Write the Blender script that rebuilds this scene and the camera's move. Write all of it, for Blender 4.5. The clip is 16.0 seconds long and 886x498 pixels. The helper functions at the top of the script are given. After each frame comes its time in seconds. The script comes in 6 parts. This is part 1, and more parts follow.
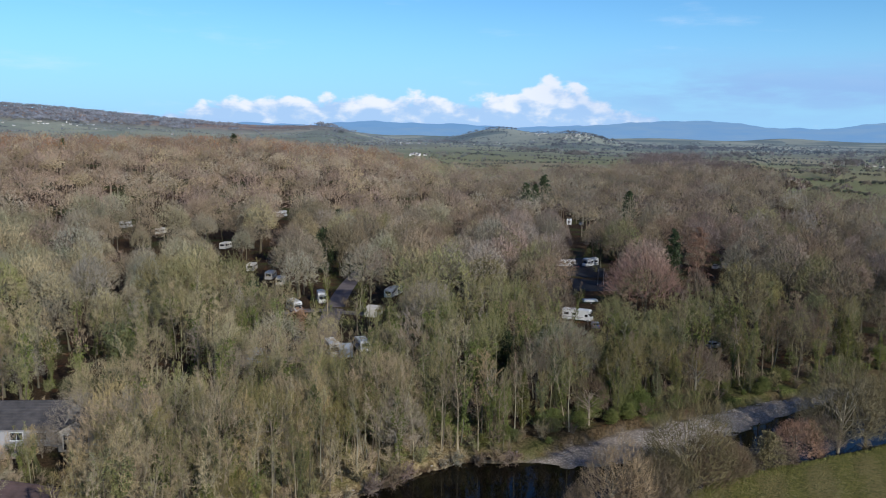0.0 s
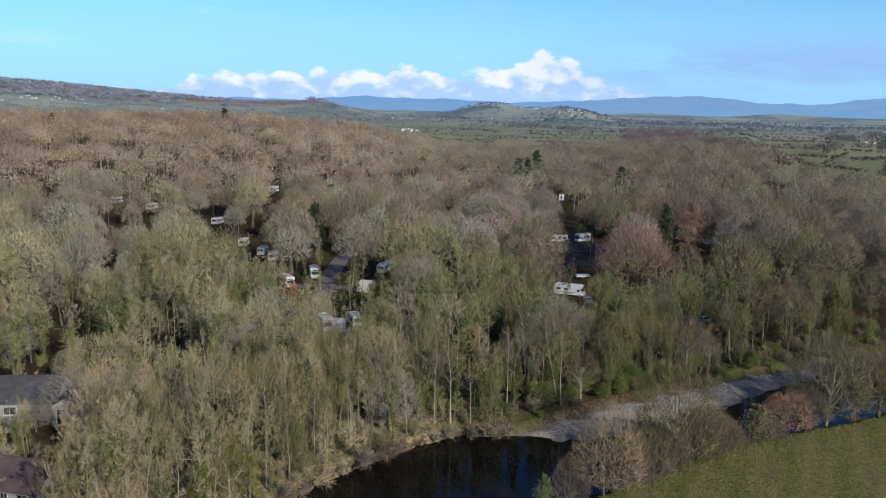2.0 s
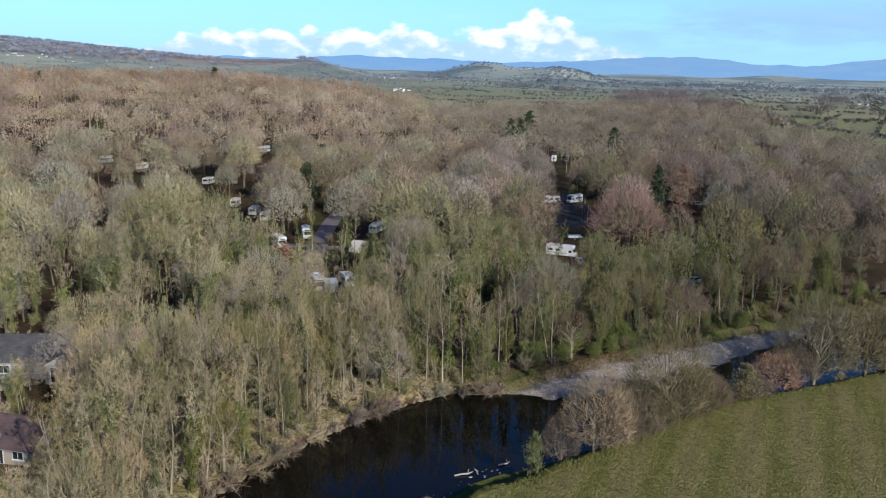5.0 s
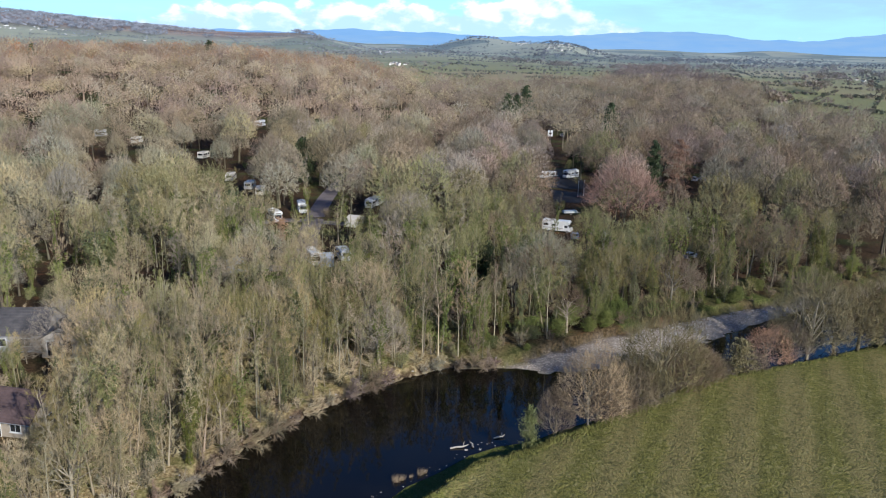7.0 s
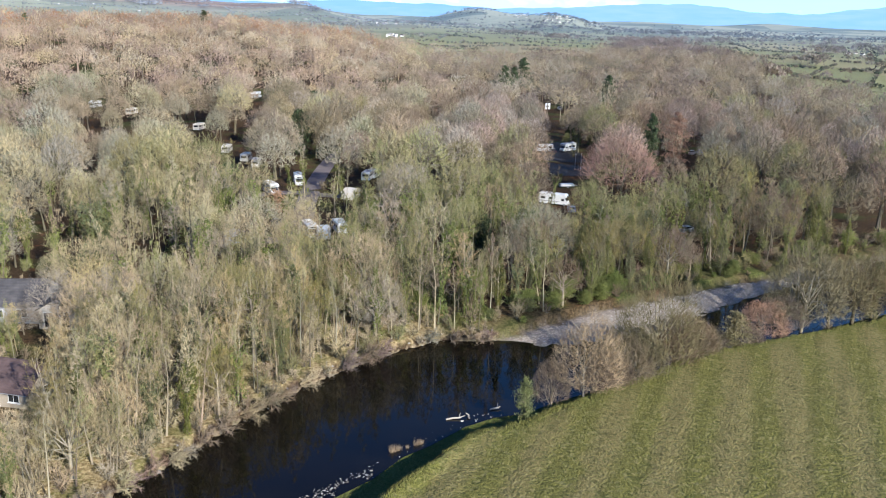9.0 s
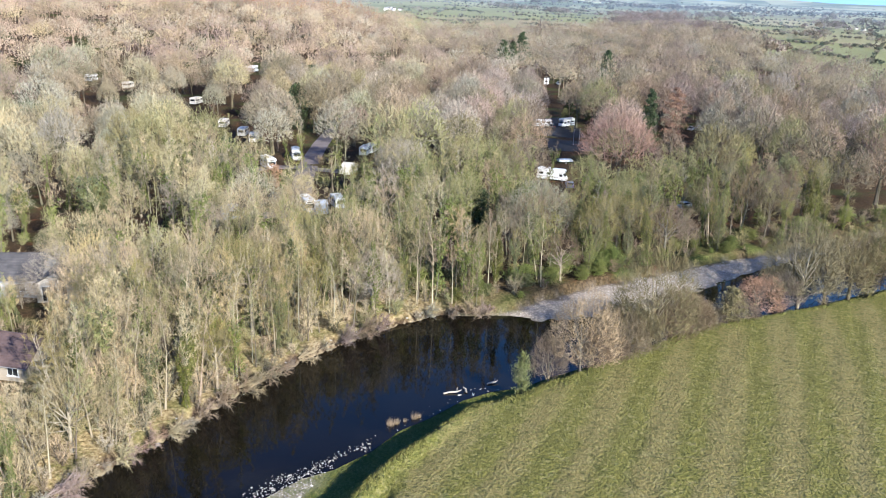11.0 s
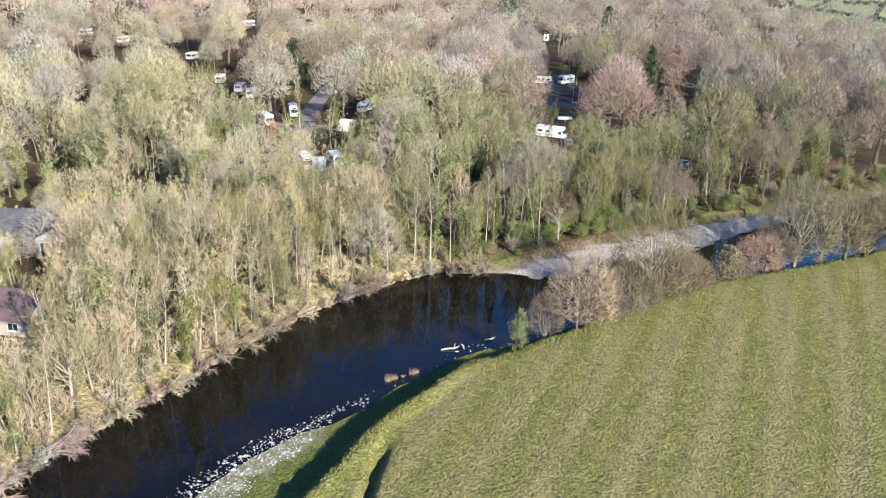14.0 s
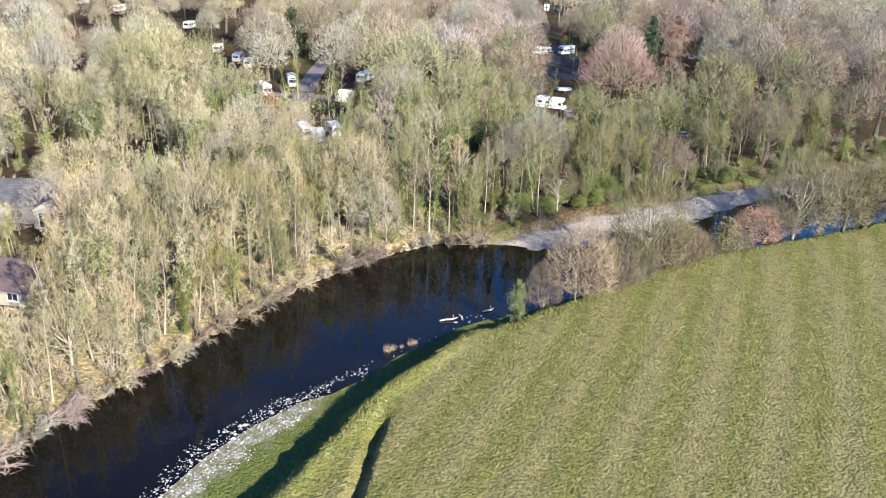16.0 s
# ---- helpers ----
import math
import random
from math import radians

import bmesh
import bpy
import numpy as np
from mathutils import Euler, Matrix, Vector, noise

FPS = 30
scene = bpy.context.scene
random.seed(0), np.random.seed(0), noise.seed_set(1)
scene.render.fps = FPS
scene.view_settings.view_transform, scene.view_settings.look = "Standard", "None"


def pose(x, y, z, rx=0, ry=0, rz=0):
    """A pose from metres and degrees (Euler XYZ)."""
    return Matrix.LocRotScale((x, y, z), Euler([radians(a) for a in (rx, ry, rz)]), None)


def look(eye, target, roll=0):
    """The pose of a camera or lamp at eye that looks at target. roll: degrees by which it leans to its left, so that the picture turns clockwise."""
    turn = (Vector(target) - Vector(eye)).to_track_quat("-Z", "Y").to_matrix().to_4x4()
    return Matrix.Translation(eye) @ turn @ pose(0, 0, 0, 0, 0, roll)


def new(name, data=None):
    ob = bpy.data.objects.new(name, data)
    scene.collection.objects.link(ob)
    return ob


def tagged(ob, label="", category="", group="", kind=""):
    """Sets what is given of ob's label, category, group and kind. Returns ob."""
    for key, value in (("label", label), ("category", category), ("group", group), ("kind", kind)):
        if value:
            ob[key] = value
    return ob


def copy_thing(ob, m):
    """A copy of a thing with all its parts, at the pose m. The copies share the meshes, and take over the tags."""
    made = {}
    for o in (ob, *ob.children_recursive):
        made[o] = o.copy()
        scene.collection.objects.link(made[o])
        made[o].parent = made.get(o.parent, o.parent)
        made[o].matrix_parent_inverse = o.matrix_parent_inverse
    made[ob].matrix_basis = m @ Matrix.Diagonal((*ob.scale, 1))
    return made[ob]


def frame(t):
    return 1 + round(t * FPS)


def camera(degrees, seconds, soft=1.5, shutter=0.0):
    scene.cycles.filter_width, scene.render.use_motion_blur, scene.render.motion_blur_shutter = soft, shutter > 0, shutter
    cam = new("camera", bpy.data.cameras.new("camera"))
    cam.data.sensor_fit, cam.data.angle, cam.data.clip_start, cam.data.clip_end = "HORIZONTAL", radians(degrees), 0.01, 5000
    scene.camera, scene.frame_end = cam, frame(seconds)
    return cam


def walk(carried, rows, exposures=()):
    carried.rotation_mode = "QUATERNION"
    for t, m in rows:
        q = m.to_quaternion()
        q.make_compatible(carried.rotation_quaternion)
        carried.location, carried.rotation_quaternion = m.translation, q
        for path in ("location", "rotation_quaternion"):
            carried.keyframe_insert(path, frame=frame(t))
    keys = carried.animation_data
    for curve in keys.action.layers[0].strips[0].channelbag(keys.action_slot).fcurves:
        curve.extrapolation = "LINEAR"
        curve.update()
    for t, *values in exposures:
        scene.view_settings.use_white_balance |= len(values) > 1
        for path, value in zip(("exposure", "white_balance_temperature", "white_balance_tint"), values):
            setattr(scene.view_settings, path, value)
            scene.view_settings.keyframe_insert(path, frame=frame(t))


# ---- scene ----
cam = camera(55.43, 16.0, soft=1.1)
# seconds, eye (x, y, z), pitch, yaw, roll: a hovering drone that tilts its camera down
PATH = [
    (0.0, 0.000, 0.000, 45.000, -7.864, 0.000, 0.671),
    (0.5, -0.020, -0.014, 44.962, -8.293, -0.156, 0.668),
    (1.0, -0.039, -0.028, 44.926, -8.655, -0.279, 0.693),
    (1.5, -0.057, -0.043, 44.890, -9.003, -0.394, 0.712),
    (2.0, -0.075, -0.057, 44.856, -9.501, -0.556, 0.756),
    (2.5, -0.091, -0.072, 44.822, -9.951, -0.669, 0.786),
    (3.0, -0.107, -0.086, 44.790, -10.359, -0.767, 0.817),
    (3.5, -0.123, -0.101, 44.758, -10.824, -0.883, 0.849),
    (4.0, -0.137, -0.116, 44.728, -11.232, -0.981, 0.916),
    (6.5, -0.198, -0.192, 44.591, -13.421, -1.412, 1.147),
    (7.0, -0.207, -0.207, 44.567, -13.790, -1.493, 1.218),
    (7.5, -0.217, -0.222, 44.544, -14.273, -1.581, 1.293),
    (8.0, -0.225, -0.238, 44.521, -14.693, -1.645, 1.338),
    (8.5, -0.232, -0.254, 44.500, -15.166, -1.717, 1.395),
    (9.0, -0.239, -0.269, 44.480, -15.600, -1.783, 1.469),
    (11.5, -0.261, -0.349, 44.395, -17.717, -2.037, 1.715),
    (12.0, -0.263, -0.366, 44.381, -18.203, -2.085, 1.761),
    (12.5, -0.264, -0.382, 44.368, -18.636, -2.120, 1.831),
    (13.0, -0.265, -0.398, 44.356, -19.075, -2.159, 1.870),
    (13.5, -0.265, -0.415, 44.346, -19.578, -2.195, 1.931),
    (14.0, -0.264, -0.432, 44.336, -20.085, -2.228, 1.969),
    (14.5, -0.262, -0.448, 44.327, -20.536, -2.266, 2.009),
    (15.0, -0.259, -0.465, 44.319, -21.052, -2.313, 2.075),
    (15.5, -0.256, -0.482, 44.313, -21.502, -2.340, 2.098),
    (16.0, -0.252, -0.499, 44.307, -22.008, -2.382, 2.178),
]
EXPOSURES = [(0.0, -0.22), (2.0, -0.15), (4.0, 0.03), (6.5, 0.26), (8.5, 0.70), (9.0, 0.90), (11.5, 1.38), (12.5, 1.49), (15.0, 1.50), (16.0, 1.58)]
walk(cam, [(t, pose(x, y, z, 90 + p, 0, w) @ pose(0, 0, 0, 0, 0, r)) for t, x, y, z, p, w, r in PATH], EXPOSURES)

# ---- world, sun ----
SUN_FROM = Vector((0.52, -0.74, 0.42)).normalized()
sun_data = bpy.data.lights.new("sun", "SUN")
sun_data.energy, sun_data.angle, sun_data.color = 5.4, radians(0.53), (1.0, 0.94, 0.865)
sun = new("sun", sun_data)
sun.matrix_world = look((60, -90, 120), Vector((60, -90, 120)) - SUN_FROM)

world = bpy.data.worlds.new("sky")
scene.world = world
world.use_nodes = True


def link_nodes(tree):
    """Short forms: node(kind, **settings) and wire(from_socket, to_socket)."""
    def node(kind, **settings):
        n = tree.nodes.new(kind)
        for k, v in settings.items():
            if k in n.inputs:
                n.inputs[k].default_value = v
            else:
                setattr(n, k, v)
        return n
    return node, tree.links.new


def math_node(node, wire, op, a, b=None, clamp=False):
    n = node("ShaderNodeMath", operation=op, use_clamp=clamp)
    for i, v in enumerate((a, b)):
        if v is None:
            continue
        if isinstance(v, (int, float)):
            n.inputs[i].default_value = v
        else:
            wire(v, n.inputs[i])
    return n.outputs[0]


def build_sky():
    t = world.node_tree
    t.nodes.clear()
    node, wire = link_nodes(t)
    m = lambda op, a, b=None, clamp=False: math_node(node, wire, op, a, b, clamp)
    sky = node("ShaderNodeTexSky", sky_type="NISHITA", sun_disc=False, sun_elevation=math.asin(SUN_FROM.z),
               sun_rotation=math.atan2(SUN_FROM.x, SUN_FROM.y), altitude=50, air_density=1.0, dust_density=0.0, ozone_density=3.0)
    co = node("ShaderNodeTexCoord")
    sep = node("ShaderNodeSeparateXYZ")
    wire(co.outputs["Generated"], sep.inputs[0])
    x, y, z = sep.outputs
    az = m("ARCTAN2", x, y)
    # cumulus bank low over the fells
    comb = node("ShaderNodeCombineXYZ")
    wire(m("MULTIPLY", az, 1.0), comb.inputs[0])
    wire(m("MULTIPLY", z, 1.7), comb.inputs[1])
    big = node("ShaderNodeTexNoise", Scale=30.0, Detail=9.0, Roughness=0.52, Distortion=0.15)
    wire(comb.outputs[0], big.inputs["Vector"])
    hump = node("ShaderNodeTexNoise", Scale=9.0, Detail=2.0, Roughness=0.5)
    wire(az, hump.inputs["Vector"])
    peak = m("EXPONENT", m("MULTIPLY", m("POWER", m("ABSOLUTE", m("DIVIDE", m("SUBTRACT", az, 0.135), 0.06)), 2.0), -1.0))
    ends = m("EXPONENT", m("MULTIPLY", m("POWER", m("ABSOLUTE", m("DIVIDE", m("SUBTRACT", az, -0.04), 0.285)), 4.0), -1.0))
    top = m("ADD", m("ADD", m("MULTIPLY", hump.outputs[0], 0.035), m("MULTIPLY", peak, 0.027)), m("ADD", m("MULTIPLY", ends, 0.036), -0.011))
    over = m("DIVIDE", m("SUBTRACT", top, z), 0.022)
    dens = m("ADD", over, m("MULTIPLY", m("SUBTRACT", big.outputs[0], 0.5), 2.5))
    mask = node("ShaderNodeMapRange", interpolation_type="SMOOTHSTEP")
    wire(dens, mask.inputs[0])
    mask.inputs[1].default_value, mask.inputs[2].default_value = 0.0, 0.42
    shade = node("ShaderNodeMapRange", interpolation_type="SMOOTHSTEP")
    wire(m("ADD", z, m("MULTIPLY", m("SUBTRACT", big.outputs[0], 0.5), 0.13)), shade.inputs[0])
    shade.inputs[1].default_value, shade.inputs[2].default_value = 0.014, 0.048
    cloud = node("ShaderNodeMix", data_type="RGBA")
    wire(shade.outputs[0], cloud.inputs[0])
    cloud.inputs[6].default_value, cloud.inputs[7].default_value = (4.0, 6.1, 9.2, 1), (8.3, 8.9, 9.9, 1)
    # thin high cloud
    wisp = node("ShaderNodeTexNoise", Scale=5.0, Detail=6.0, Roughness=0.6)
    comb2 = node("ShaderNodeCombineXYZ")
    wire(az, comb2.inputs[0])
    wire(m("MULTIPLY", z, 5.0), comb2.inputs[1])
    wire(comb2.outputs[0], wisp.inputs["Vector"])
    wmask = node("ShaderNodeMapRange", interpolation_type="SMOOTHSTEP")
    wire(wisp.outputs[0], wmask.inputs[0])
    wmask.inputs[1].default_value, wmask.inputs[2].default_value, wmask.inputs[4].default_value = 0.55, 0.85, 0.35
    a = node("ShaderNodeMix", data_type="RGBA")
    wire(wmask.outputs[0], a.inputs[0])
    clear = node("ShaderNodeMix", data_type="RGBA", blend_type="MULTIPLY")
    clear.inputs[0].default_value = 1.0
    deep = node("ShaderNodeMix", data_type="RGBA")
    up = node("ShaderNodeMapRange", interpolation_type="SMOOTHSTEP")
    wire(z, up.inputs[0])
    up.inputs[1].default_value, up.inputs[2].default_value = 0.12, 0.75
    wire(up.outputs[0], deep.inputs[0])
    deep.inputs[6].default_value, deep.inputs[7].default_value = (0.60, 1.02, 1.36, 1), (0.10, 0.31, 0.70, 1)
    wire(deep.outputs[2], clear.inputs[7])
    wire(sky.outputs[0], clear.inputs[6])
    low = node("ShaderNodeMapRange", interpolation_type="SMOOTHSTEP")
    wire(z, low.inputs[0])
    low.inputs[1].default_value, low.inputs[2].default_value, low.inputs[3].default_value, low.inputs[4].default_value = -0.02, 0.17, 0.92, 0.0
    pale = node("ShaderNodeMix", data_type="RGBA")
    wire(low.outputs[0], pale.inputs[0])
    wire(clear.outputs[2], pale.inputs[6])
    pale.inputs[7].default_value = (3.1, 6.2, 9.9, 1)
    wire(pale.outputs[2], a.inputs[6])
    a.inputs[7].default_value = (8.5, 9.2, 10.5, 1)
    b = node("ShaderNodeMix", data_type="RGBA")
    wire(mask.outputs[0], b.inputs[0])
    wire(a.outputs[2], b.inputs[6])
    wire(cloud.outputs[2], b.inputs[7])
    soft = node("ShaderNodeMapRange", interpolation_type="SMOOTHSTEP")
    wire(wisp.outputs[0], soft.inputs[0])
    soft.inputs[1].default_value, soft.inputs[2].default_value = 0.32, 0.56
    band = m("EXPONENT", m("MULTIPLY", m("POWER", m("ABSOLUTE", m("DIVIDE", m("SUBTRACT", z, 0.050), 0.030)), 2.0), -1.0))
    east = node("ShaderNodeMapRange", interpolation_type="SMOOTHSTEP")
    wire(az, east.inputs[0])
    east.inputs[1].default_value, east.inputs[2].default_value = 0.06, 0.30
    veil = node("ShaderNodeMix", data_type="RGBA")
    wire(m("MULTIPLY", m("MULTIPLY", soft.outputs[0], band), m("MULTIPLY", east.outputs[0], 0.85)), veil.inputs[0])
    wire(b.outputs[2], veil.inputs[6])
    veil.inputs[7].default_value = (2.9, 4.9, 8.5, 1)
    bg = node("ShaderNodeBackground", Strength=0.12)
    out = node("ShaderNodeOutputWorld")
    wire(veil.outputs[2], bg.inputs[0])
    wire(bg.outputs[0], out.inputs[0])


build_sky()

# ---- materials ----


def material(name, low, high, scale=1.0, fine=8.0, rough=0.85, bump=0.3, metal=0.0, vary=0.0, spec=0.3, coords="Object", sheen=None):
    """Two colours mixed by noise at two scales, relief from the fine one; vary: brightness by object."""
    mt = bpy.data.materials.new(name)
    mt.use_nodes = True
    t = mt.node_tree
    t.nodes.clear()
    node, wire = link_nodes(t)
    co = node("ShaderNodeTexCoord")
    n1 = node("ShaderNodeTexNoise", Scale=scale, Detail=3.0)
    n2 = node("ShaderNodeTexNoise", Scale=fine, Detail=4.0, Roughness=0.65)
    wire(co.outputs[coords], n1.inputs["Vector"])
    wire(co.outputs[coords], n2.inputs["Vector"])
    s = math_node(node, wire, "ADD", math_node(node, wire, "MULTIPLY", n1.outputs[0], 0.6), math_node(node, wire, "MULTIPLY", n2.outputs[0], 0.4))
    r = node("ShaderNodeMapRange")
    wire(s, r.inputs[0])
    r.inputs[1].default_value, r.inputs[2].default_value = 0.36, 0.64
    mix = node("ShaderNodeMix", data_type="RGBA")
    wire(r.outputs[0], mix.inputs[0])
    mix.inputs[6].default_value, mix.inputs[7].default_value = (*low, 1), (*high, 1)
    col = mix.outputs[2]
    if vary:
        info = node("ShaderNodeObjectInfo")
        hsv = node("ShaderNodeHueSaturation")
        rr = node("ShaderNodeMapRange")
        wire(info.outputs["Random"], rr.inputs[0])
        rr.inputs[3].default_value, rr.inputs[4].default_value = 1 - vary, 1 + vary
        wire(rr.outputs[0], hsv.inputs["Value"])
        r3 = node("ShaderNodeMapRange")
        wire(math_node(node, wire, "FRACT", math_node(node, wire, "MULTIPLY", info.outputs["Random"], 7.31)), r3.inputs[0])
        r3.inputs[3].default_value, r3.inputs[4].default_value = 0.5 - vary * 0.05, 0.5 + vary * 0.05
        wire(r3.outputs[0], hsv.inputs["Hue"])
        r4 = node("ShaderNodeMapRange")
        wire(math_node(node, wire, "FRACT", math_node(node, wire, "MULTIPLY", info.outputs["Random"], 13.7)), r4.inputs[0])
        r4.inputs[3].default_value, r4.inputs[4].default_value = 1 - vary * 0.8, 1 + vary * 0.6
        wire(r4.outputs[0], hsv.inputs["Saturation"])
        wire(col, hsv.inputs["Color"])
        col = hsv.outputs[0]
    p = node("ShaderNodeBsdfPrincipled", Roughness=rough, Metallic=metal)
    p.inputs["Specular IOR Level"].default_value = spec
    wire(col, p.inputs["Base Color"])
    if bump:
        bp = node("ShaderNodeBump", Strength=bump, Distance=0.05)
        wire(n2.outputs[0], bp.inputs["Height"])
        wire(bp.outputs[0], p.inputs["Normal"])
    o = node("ShaderNodeOutputMaterial")
    wire(p.outputs[0], o.inputs[0])
    return mt


def island_material(name, low, high, rough=0.85):
    """For joined masses: each island has its own tint between two colours."""
    mt = bpy.data.materials.new(name)
    mt.use_nodes = True
    t = mt.node_tree
    t.nodes.clear()
    node, wire = link_nodes(t)
    at = node("ShaderNodeAttribute", attribute_name="tint")
    geo = node("ShaderNodeNewGeometry")
    mix = node("ShaderNodeMix", data_type="RGBA")
    j = math_node(node, wire, "ADD", math_node(node, wire, "MULTIPLY", geo.outputs["Random Per Island"], 0.35), math_node(node, wire, "MULTIPLY", at.outputs["Fac"], 0.8), True)
    wire(j, mix.inputs[0])
    mix.inputs[6].default_value, mix.inputs[7].default_value = (*low, 1), (*high, 1)
    p = node("ShaderNodeBsdfPrincipled", Roughness=rough)
    p.inputs["Specular IOR Level"].default_value = 0.2
    wire(mix.outputs[2], p.inputs["Base Color"])
    o = node("ShaderNodeOutputMaterial")
    wire(p.outputs[0], o.inputs[0])
    return mt


BARK = material("bark", (0.06, 0.052, 0.038), (0.17, 0.15, 0.105), 0.8, 9, vary=0.25)
BARK_PALE = material("bark_pale", (0.15, 0.125, 0.085), (0.32, 0.28, 0.20), 0.8, 9, vary=0.2)
TWIG = {
    "tan": material("twig_tan", (0.265, 0.205, 0.112), (0.41, 0.325, 0.19), 0.3, 3, bump=0, vary=0.22),
    "olive": material("twig_olive", (0.128, 0.112, 0.045), (0.225, 0.195, 0.090), 0.3, 3, bump=0, vary=0.25),
    "grey": material("twig_grey", (0.19, 0.165, 0.125), (0.33, 0.29, 0.225), 0.3, 3, bump=0, vary=0.2),
    "brown": material("twig_brown", (0.105, 0.076, 0.048), (0.19, 0.143, 0.095), 0.3, 3, bump=0, vary=0.25),
    "red": material("twig_red", (0.175, 0.112, 0.086), (0.262, 0.17, 0.135), 0.3, 3, bump=0, vary=0.1),
    "rust": material("leaf_rust", (0.20, 0.115, 0.065), (0.31, 0.185, 0.115), 0.5, 3, bump=0, vary=0.15),
}
TWIG["coral"] = material("twig_coral", (0.27, 0.155, 0.095), (0.42, 0.255, 0.165), 0.3, 3, bump=0, vary=0.05)
TWIG["moss"] = material("twig_moss", (0.09, 0.078, 0.038), (0.18, 0.152, 0.08), 0.3, 3, bump=0, vary=0.12)
TWIG["straw"] = material("twig_straw", (0.22, 0.16, 0.09), (0.34, 0.255, 0.15), 0.3, 3, bump=0, vary=0.05)
TWIG["yellow"] = material("leaf_yellow", (0.30, 0.27, 0.05), (0.45, 0.42, 0.10), 0.5, 3, bump=0, vary=0.1)
IVY = material("ivy_leaf", (0.05, 0.063, 0.019), (0.15, 0.16, 0.05), 0.6, 4, rough=0.6, bump=0, vary=0.3)
NEEDLE = material("conifer_needle", (0.018, 0.035, 0.012), (0.06, 0.09, 0.03), 0.6, 4, rough=0.7, bump=0, vary=0.2)


def thicket_material():
    """Bark colour stored with each plant, varied twig by twig."""
    mt = bpy.data.materials.new("thicket")
    mt.use_nodes = True
    t = mt.node_tree
    t.nodes.clear()
    node, wire = link_nodes(t)
    at = node("ShaderNodeAttribute", attribute_name="bark_colour")
    geo = node("ShaderNodeNewGeometry")
    r = node("ShaderNodeMapRange")
    wire(geo.outputs["Random Per Island"], r.inputs[0])
    r.inputs[3].default_value, r.inputs[4].default_value = 0.9, 1.1
    hsv = node("ShaderNodeHueSaturation")
    wire(r.outputs[0], hsv.inputs["Value"])
    wire(at.outputs["Color"], hsv.inputs["Color"])
    p = node("ShaderNodeBsdfPrincipled", Roughness=0.85)
    p.inputs["Specular IOR Level"].default_value = 0.2
    wire(hsv.outputs[0], p.inputs["Base Color"])
    thin = node("ShaderNodeBsdfTranslucent")
    wire(hsv.outputs[0], thin.inputs[0])
    both = node("ShaderNodeMixShader", Fac=0.12)
    wire(p.outputs[0], both.inputs[1])
    wire(thin.outputs[0], both.inputs[2])
    o = node("ShaderNodeOutputMaterial")
    wire(both.outputs[0], o.inputs[0])
    return mt


THICKET = thicket_material()
STONE = island_material("river_stone", (0.15, 0.14, 0.128), (0.48, 0.46, 0.43), 0.8)
TARMAC = material("tarmac", (0.10, 0.086, 0.09), (0.19, 0.168, 0.165), 0.25, 9, 0.9, 0.2)
# yard tarmac near black: the shade lying on it is part of the colour
TARMAC_SHADED = material("tarmac_shaded", (0.010, 0.011, 0.014), (0.026, 0.027, 0.031), 0.2, 9, 0.8, 0.1)
WHITE = material("white_grp", (0.47, 0.50, 0.51), (0.61, 0.63, 0.63), 0.8, 5, 0.35, 0.02, vary=0.06, spec=0.5)
CREAM = material("cream_grp", (0.44, 0.43, 0.38), (0.56, 0.54, 0.49), 0.8, 5, 0.45, 0.02, vary=0.08, spec=0.5)
GREYBLUE = material("awning_cloth", (0.17, 0.20, 0.24), (0.26, 0.30, 0.35), 0.8, 6, 0.85, 0.1, vary=0.15)
BLUE_PAINT = material("blue_paint", (0.02, 0.05, 0.16), (0.03, 0.08, 0.22), 1, 4, 0.3, 0.0, spec=0.6)
DARK_PAINT = material("dark_paint", (0.015, 0.017, 0.022), (0.03, 0.032, 0.04), 1, 4, 0.3, 0.0, spec=0.6, vary=0.3)
SILVER_PAINT = material("silver_paint", (0.42, 0.44, 0.46), (0.5, 0.52, 0.55), 1, 4, 0.35, 0.0, metal=0.5, spec=0.6)
GLASS = material("dark_glazing", (0.012, 0.016, 0.02), (0.03, 0.036, 0.045), 1, 3, 0.08, 0.0, spec=0.8)
RUBBER = material("rubber", (0.015, 0.015, 0.015), (0.03, 0.03, 0.03), 2, 9, 0.9, 0.1)
GREY_TRIM = material("grey_trim", (0.20, 0.20, 0.21), (0.28, 0.28, 0.29), 1, 6, 0.6, 0.0)
# cream wall of the small house, darkened in colour for the shade on it
SHADED_RENDER = material("wall_render_shaded", (0.25, 0.22, 0.18), (0.36, 0.32, 0.26), 0.5, 8, 0.95, 0.3)
RENDER_WALL = material("wall_render", (0.42, 0.40, 0.36), (0.54, 0.52, 0.46), 0.5, 8, 0.9, 0.15)
# white bungalow wall, with bluish tree shade put into its colour
SHADED_WALL = material("wall_shaded", (0.26, 0.27, 0.29), (0.36, 0.37, 0.39), 0.5, 8, 0.9, 0.15)
SLATE = material("slate", (0.04, 0.04, 0.044), (0.095, 0.092, 0.094), 0.8, 10, 0.7, 0.3)
RED_TILE = material("brown_tile", (0.06, 0.042, 0.042), (0.12, 0.084, 0.082), 0.8, 10, 0.8, 0.3)
DEADWOOD = material("deadwood", (0.28, 0.255, 0.22), (0.44, 0.41, 0.36), 1.2, 9, 0.8, 0.2)
REED = material("reed", (0.22, 0.165, 0.10), (0.38, 0.30, 0.20), 1.0, 8, 0.9, 0)


